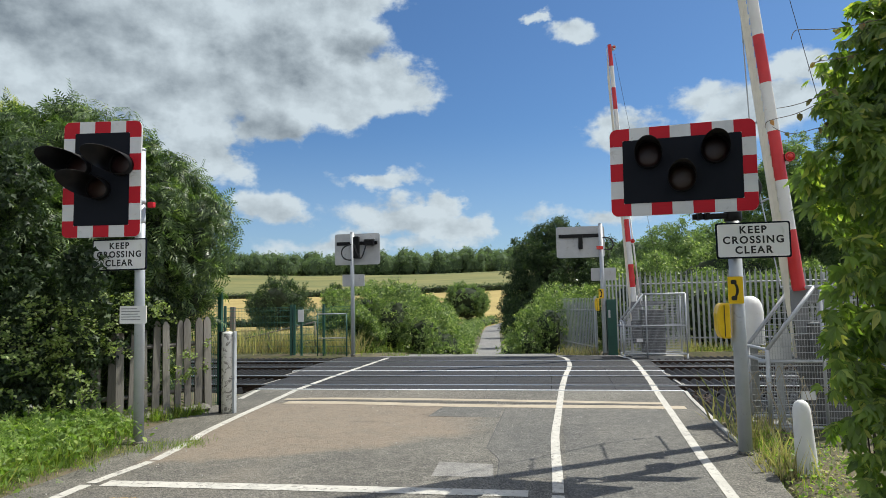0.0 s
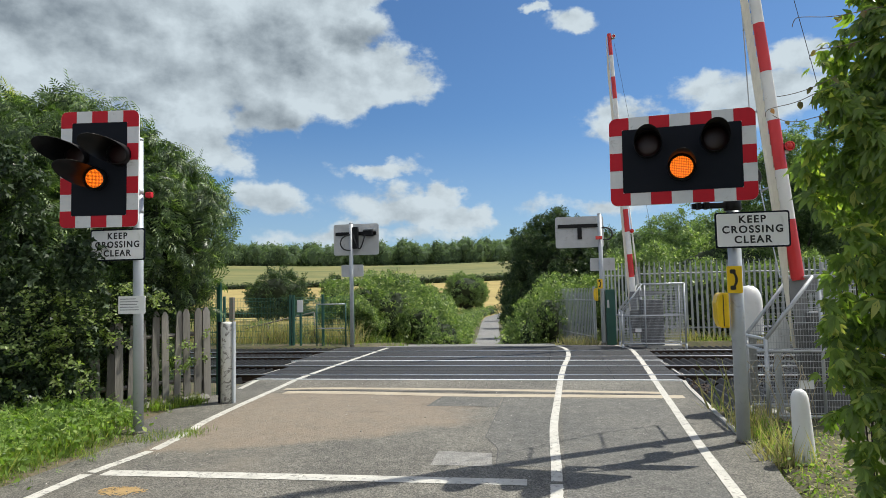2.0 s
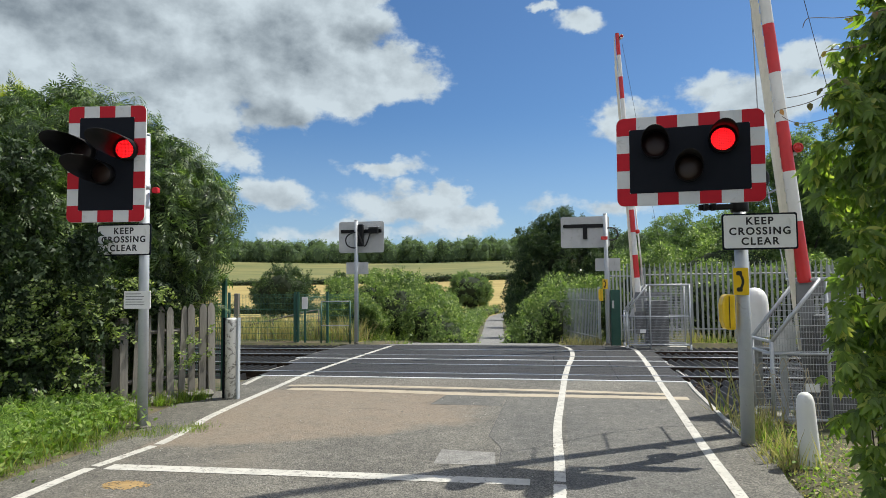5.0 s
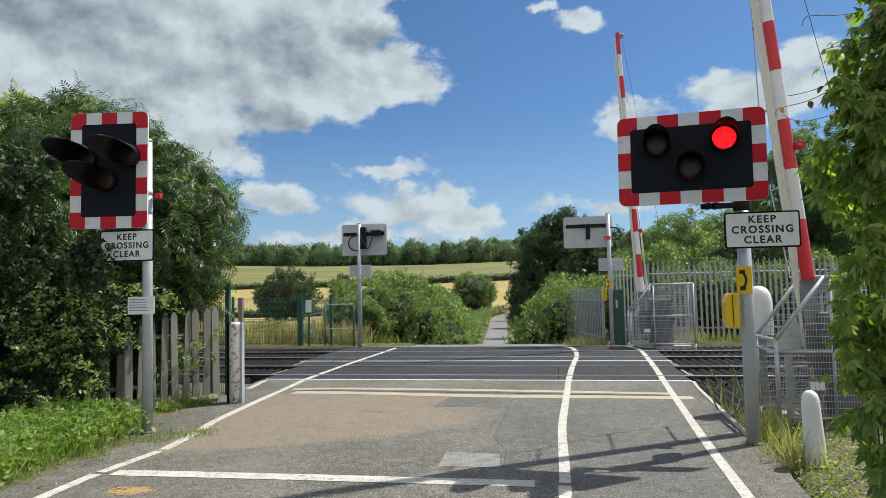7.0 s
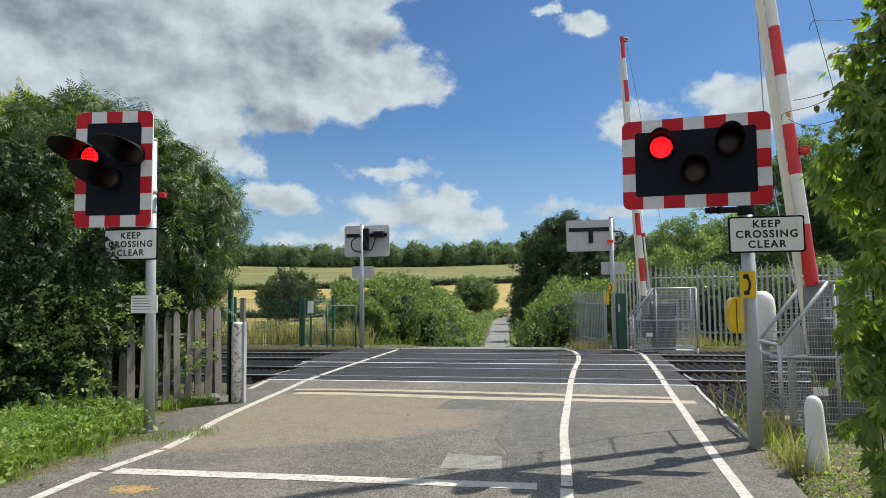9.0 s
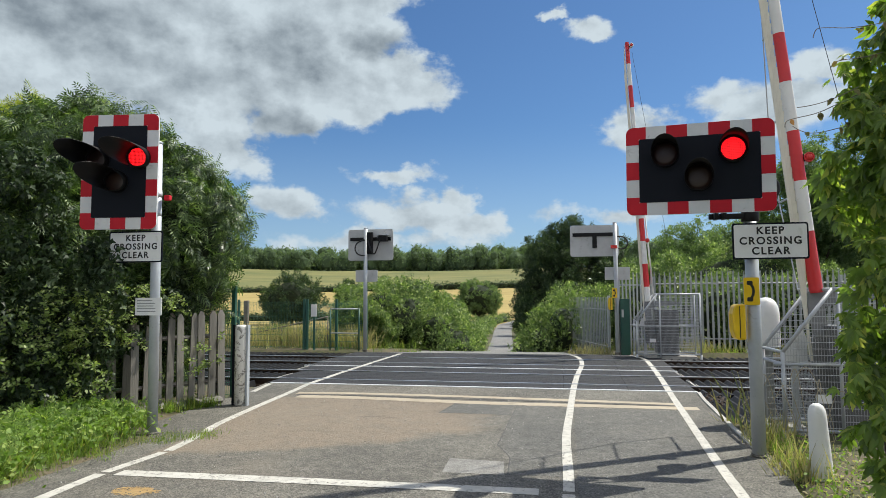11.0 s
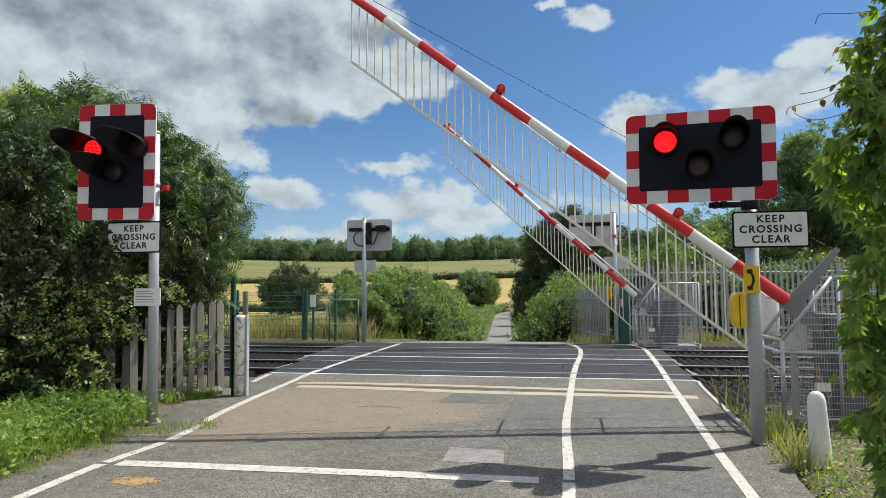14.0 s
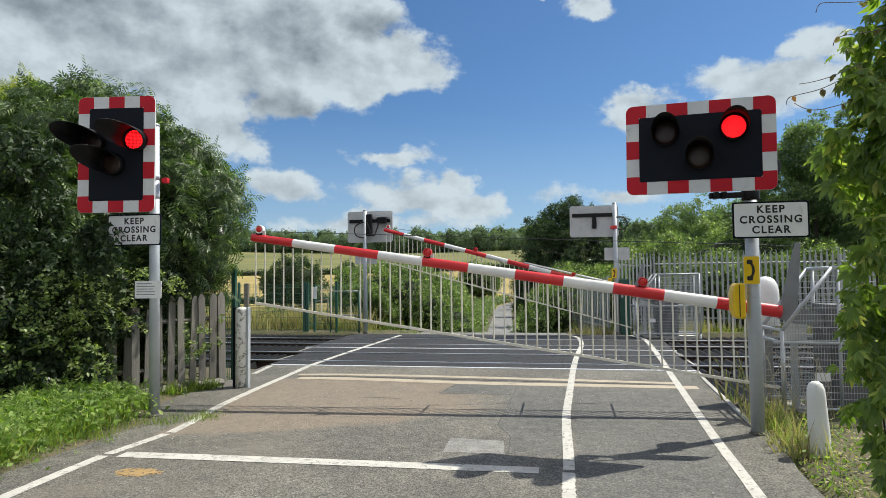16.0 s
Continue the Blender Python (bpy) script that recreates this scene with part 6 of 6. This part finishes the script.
for i, y in enumerate((100, 132, 163, 190)):
    x = lane_x(y) + 5.0
    tree("lane_tree", "small tree in the hedge beside the lane", x, y, land(x, y), 8.5, [(0, 0, 6.0, 2.2, 2.2, 2.6), (0.5, 0.3, 3.0, 2.0, 2.2, 2.4)], 2600, (0.4, 0.8), "oak", 90 + i, 0.12, group="small trees beside the lane")


def far_woods():
    rng = np.random.default_rng(71)
    w = tagged(thing("woodland"), "long belt of green woodland along the ridge", "woodland", kind="stuff")
    blobs = []
    for i in range(420):
        x = rng.uniform(-520, 330)
        y = 632 + rng.uniform(0, 80)
        s = rng.uniform(0.80, 1.16)
        z = land(x, y)
        blobs.append((x, y, z + 8.5 * s, 9.5 * s, 8.0 * s, 12.0 * s))
        if rng.random() < 0.6:
            blobs.append((x + rng.uniform(-6, 6), y - 4, z + 17.0 * s, 6.0 * s, 5 * s, 7.0 * s))
    P, N = lumps(blobs, 80000, rng, 0.12, 0.25, 0.2)
    k = (N[:, 1] < 0.4)
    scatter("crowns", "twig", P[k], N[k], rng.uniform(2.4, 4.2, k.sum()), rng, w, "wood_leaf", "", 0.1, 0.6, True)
    # inner shells, coloured as the shade between the crowns
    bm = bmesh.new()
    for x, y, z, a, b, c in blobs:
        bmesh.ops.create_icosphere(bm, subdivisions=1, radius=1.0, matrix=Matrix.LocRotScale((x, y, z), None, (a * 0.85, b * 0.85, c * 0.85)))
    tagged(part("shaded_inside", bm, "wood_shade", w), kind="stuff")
    hedge = tagged(thing("field_hedges"), "dark hedges between the fields", "hedge", kind="stuff")
    hb = [(x, 419 + 6 * math.sin(x / 60), land(x, 419) + 1.6, 6, 2.2, 2.6) for x in range(-330, 240, 8)]
    hb += [(x, 232 + 8 * math.sin(x / 45), land(x, 232) + 1.0, 5, 2.0, 2.0) for x in range(-200, -36, 7)]
    P, N = lumps(hb, 15000, rng, 0.2, 0.6, 0.2)
    scatter("leaves", "twig", P, N, rng.uniform(1.0, 1.9, len(P)), rng, hedge, "oak", "", 0.1, 0.6, True)
    # dark shells in place of the shade inside these hedges
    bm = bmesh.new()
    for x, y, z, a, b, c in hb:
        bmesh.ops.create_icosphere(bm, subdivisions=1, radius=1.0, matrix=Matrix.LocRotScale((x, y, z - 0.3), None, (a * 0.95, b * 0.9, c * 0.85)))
    tagged(part("shaded_inside", bm, "core_shade", hedge), kind="stuff")


far_woods()


def grasses():
    rng = np.random.default_rng(81)

    def tufts(name, label, pts, h, mat, n, spread, droop=-1.4):
        g = tagged(thing(name), label, "grass", kind="stuff")
        pts = np.array(pts, float)
        i = rng.integers(0, len(pts), n)
        P = pts[i] + np.column_stack([rng.normal(0, spread, n), rng.normal(0, spread, n), np.zeros(n)])
        P[:, 2] += -0.03
        N = rng.normal(0, 1, (n, 3)) * (1, 1, 0.15)
        scatter("blades", "blade", P, N, rng.uniform(h * 0.5, h, n), rng, g, mat, "", droop, 0.1, True)

    def along(a, b, k, w=0.0):
        out = []
        for _ in range(k):
            t = rng.random()
            x, y = a[0] + (b[0] - a[0]) * t + rng.normal(0, w), a[1] + (b[1] - a[1]) * t + rng.normal(0, w)
            out.append((x, y, land(x, y)))
        return out

    tufts("verge_grass", "fresh green grass and weeds on the verge", along((-5.45, 4.2), (-5.6, 7.5), 130, 0.24), 0.34, "grass", 5200, 0.09)
    tufts("verge_grass", "short worn grass at the verge's edge", along((-5.05, 4.4), (-5.12, 6.8), 70, 0.07), 0.13, "grass", 1500, 0.07)
    tufts("verge_grass", "green grass along the wooden fence", along((-5.95, 8.3), (-5.40, 9.4), 26, 0.05), 0.24, "grass", 900, 0.05)
    tufts("kerb_weeds", "small weeds in the road's edge", [(-4.42, 7.15, 0), (-4.36, 7.4, 0), (-4.30, 7.25, 0), (-4.8, 6.9, 0), (-4.7, 7.2, 0), (-4.86, 6.2, 0), (-4.6, 6.9, 0)], 0.13, "grass", 1000, 0.09)
    tufts("dry_grass", "sparse dry grass round the marker post and cage", along((2.05, 6.2), (2.30, 8.4), 34, 0.12), 0.40, "dry_grass", 330, 0.07)
    tufts("verge_grass", "thin green weeds beside the marker post", along((2.05, 6.6), (2.25, 8.2), 24, 0.09), 0.32, "grass", 130, 0.05)
    tufts("verge_grass", "green weeds under the creeper", along((2.05, 5.0), (2.55, 7.6), 60, 0.22), 0.13, "grass", 480, 0.12)
    tufts("dry_grass", "tall pale grass beyond the green fence", [(x, y, land(x, y)) for x, y in zip(rng.uniform(-14, -6.6, 120), rng.uniform(21.0, 23.0, 120))], 1.0, "dry_grass", 3800, 0.2)
    tufts("verge_grass", "tall green weeds beyond the green fence", [(x, y, land(x, y)) for x, y in zip(rng.uniform(-12, -5.0, 50), rng.uniform(20.6, 22.6, 50))], 0.5, "grass", 350, 0.15)
    tufts("dry_grass", "dry grass along the far fences", along((0.3, 20.6), (1.3, 20.2), 16, 0.15) + along((2.0, 20.4), (9, 20.6), 40, 0.2), 0.5, "dry_grass", 1000, 0.12)
    tufts("verge_grass", "green grass at the foot of the hedgerow", along((-5.6, 20.8), (-4.6, 20.6), 14, 0.12) + along((3.5, 20.2), (9, 20.4), 60, 0.25), 0.30, "grass", 600, 0.10)
    tufts("dry_grass", "brown trodden stalks round the foot of the signal pole", along((-5.05, 6.5), (-4.75, 7.2), 26, 0.10), 0.09, "dry_grass", 650, 0.07, -0.2)
    tufts("dry_grass", "tall pale dead stalks beside the signal pole", [(2.14, 9.3, -0.2), (2.22, 8.9, 0), (2.30, 8.3, 0)], 0.85, "dry_grass", 26, 0.06)
    tufts("verge_grass", "green weeds at the kerb's outer side", [(2.18, 9.5, -0.2), (2.20, 9.9, -0.2)], 0.34, "grass", 36, 0.05)
    bramble = thing("bramble", None, "bare pale bramble stems straggling over the cage", "bramble")
    for k in range(13):
        x, y = rng.uniform(2.25, 3.0), rng.uniform(7.9, 8.2)
        dx, h, w = rng.uniform(-0.5, 0.5), rng.uniform(0.25, 0.95), rng.uniform(-0.12, 0.1)
        tube([(x + dx * u, y + w * u, h * math.sin(2.3 * u)) for u in (0, 0.25, 0.5, 0.75, 1.0)], 0.0035, "straw_stem", "stem", bramble)
    # broad-leaved weeds on the verge
    P, N = [], []
    for x, y, z in along((-5.5, 4.4), (-5.6, 7.3), 5200, 0.28):
        P.append((x, y, z + 0.30 * rng.random() ** 0.7)), N.append((0.3, -0.4, 1.0))
    g = tagged(thing("verge_weeds"), "broad-leaved weeds on the verge", "weeds", kind="stuff")
    scatter("leaves", "oval", np.array(P), np.array(N), rng.uniform(0.03, 0.085, len(P)), rng, g, "weed", "", 0.0, 1.0, True)
    P, N = [], []
    for x, y, z in along((-5.45, 4.4), (-5.6, 7.3), 1500, 0.26):
        P.append((x, y, z + rng.uniform(0.05, 0.30))), N.append((0.3, -0.3, 1.0))
    scatter("ferny_leaves", "spray", np.array(P), np.array(N), rng.uniform(0.07, 0.16, len(P)), rng, g, "weed", "", -0.3, 0.7, True)
    P, N = [], []
    for x, y, z in along((2.1, 5.2), (2.35, 7.9), 520, 0.22):
        P.append((max(x, 1.97), y, z + 0.12 * rng.random())), N.append((0.1, -0.4, 1.0))
    scatter("low_leaves", "oval", np.array(P), np.array(N), rng.uniform(0.02, 0.055, len(P)), rng, g, "weed", "", 0.0, 0.9, True)
    # leaf litter at the foot of the creeper
    P = [(rng.uniform(1.86, 2.8), rng.uniform(5.0, 8.2), 0.03) for _ in range(620)]
    P = [(x, y, land(x, y) + rng.uniform(0.0, 0.03)) for x, y, z in P]
    g = tagged(thing("leaf_litter"), "brown dry leaves and stalks on bare dirt", "litter", kind="stuff")
    scatter("dry_leaves", "oval", np.array(P), np.tile((0, 0, 1.0), (len(P), 1)), rng.uniform(0.02, 0.055, len(P)), rng, g, "dry_grass", "", 0.0, 0.5, True)
    # rusty leaves by the deck's corner
    P = [(2.26 + rng.normal(0, 0.07), 10.9 + rng.normal(0, 0.25), rng.uniform(-0.02, 0.10)) for _ in range(90)]
    g = tagged(thing("dock_weeds"), "reddish dry weeds by the deck's corner", "weeds", kind="stuff")
    scatter("leaves", "oval", np.array(P), np.tile((0, -0.5, 1.0), (90, 1)), rng.uniform(0.03, 0.06, 90), rng, g, "rust", "", 0.0, 0.6, True)


grasses()

# ---------------------------------------------------------------- what moves
NEAR_ANGLE = ((0, 84.8), (11.4, 84.8), (11.6, 83.4), (11.8, 80.2), (12.0, 75.4), (12.5, 64.6), (13.0, 55.3), (13.5, 46.9), (14.0, 37.9), (14.5, 29.0), (15.0, 20.4), (15.3, 14.8), (15.5, 11.3), (15.6, 10.3), (15.8, 9.3), (16.0, 8.7))
FAR_ANGLE = ((0, 87.0), (11.4, 87.0), (11.6, 85.8), (11.8, 82.4), (12.0, 78.1), (12.5, 67.0), (13.0, 59.0), (13.5, 50.7), (14.0, 43.5), (14.5, 36.6), (15.0, 29.8), (15.3, 25.5), (15.6, 21.2), (16.0, 15.3))
RIGHT_FLASH = (4.97, 5.40, 5.83, 6.25, 6.67, 7.13, 7.57, 7.97, 8.37, 8.75, 9.23, 9.65, 10.07, 10.48, 10.90, 11.32, 11.77, 12.17, 12.57, 12.97, 13.37, 13.85, 14.25, 14.65, 15.07, 15.47, 15.97)
LEFT_FLASH = (4.90, 5.32, 5.75, 6.17, 6.57, 7.05, 7.47, 7.87, 8.27, 8.70, 9.07, 9.50, 9.95, 10.38, 10.80, 11.23, 11.67, 12.07, 12.47, 12.87, 13.27, 13.77, 14.17, 14.57, 14.97, 15.43, 15.87)


def motions():
    times = [0.0, 11.3] + [round(11.4 + 0.1 * i, 1) for i in range(47)]
    for key, table in (("near", NEAR_ANGLE), ("far", FAR_ANGLE)):
        b, at, bars, rail, drop = BOOMS[key]
        tt, aa = zip(*table)
        angle = {t: float(np.interp(t, tt, aa)) for t in times}
        c = 0.06 if key == "near" else 0.0  # the boom is bolted on a little below its hinge
        walk(b, [(t, pose(at[0] + c, at[1], at[2] + c, 0, angle[t], 0) @ Matrix.Translation((-c, 0, -c))) for t in times])
        few = times[:2] + times[2::2]
        for o, s in bars:
            walk(o, [(t, pose(-s, 0.0, -0.080, 0, -angle[t], 0)) for t in few])
        walk(rail, [(t, pose(drop * math.sin(radians(angle[t])), 0.02, -0.080 - drop * math.cos(radians(angle[t])))) for t in few])
    # lit LED arrays come forward to their lenses, and go back into their housings
    def lit(key, spans):
        dark, bright = pose(0, -0.005, 0), pose(0, -0.062, 0)
        rows = [(0.0, dark)]
        for a, b in spans:
            rows += [(a - 0.034, dark), (a, bright)] + ([(b - 0.034, bright), (b, dark)] if b < 16 else [(16.0, bright)])
        if rows[-1][0] < 16.0:
            rows.append((16.0, dark))
        walk(LAMPS[key], rows)

    for side, flash in (("r", RIGHT_FLASH), ("l", LEFT_FLASH)):
        lit(side + "a", [(1.77, flash[0])])
        ends = flash + (17.0,)
        spans = list(zip(ends, ends[1:]))
        spans = [(a, 6.98 if b == 7.05 else b) for a, b in spans]
        lit(side + "r", spans[0::2])
        lit(side + "l", spans[1::2])


motions()
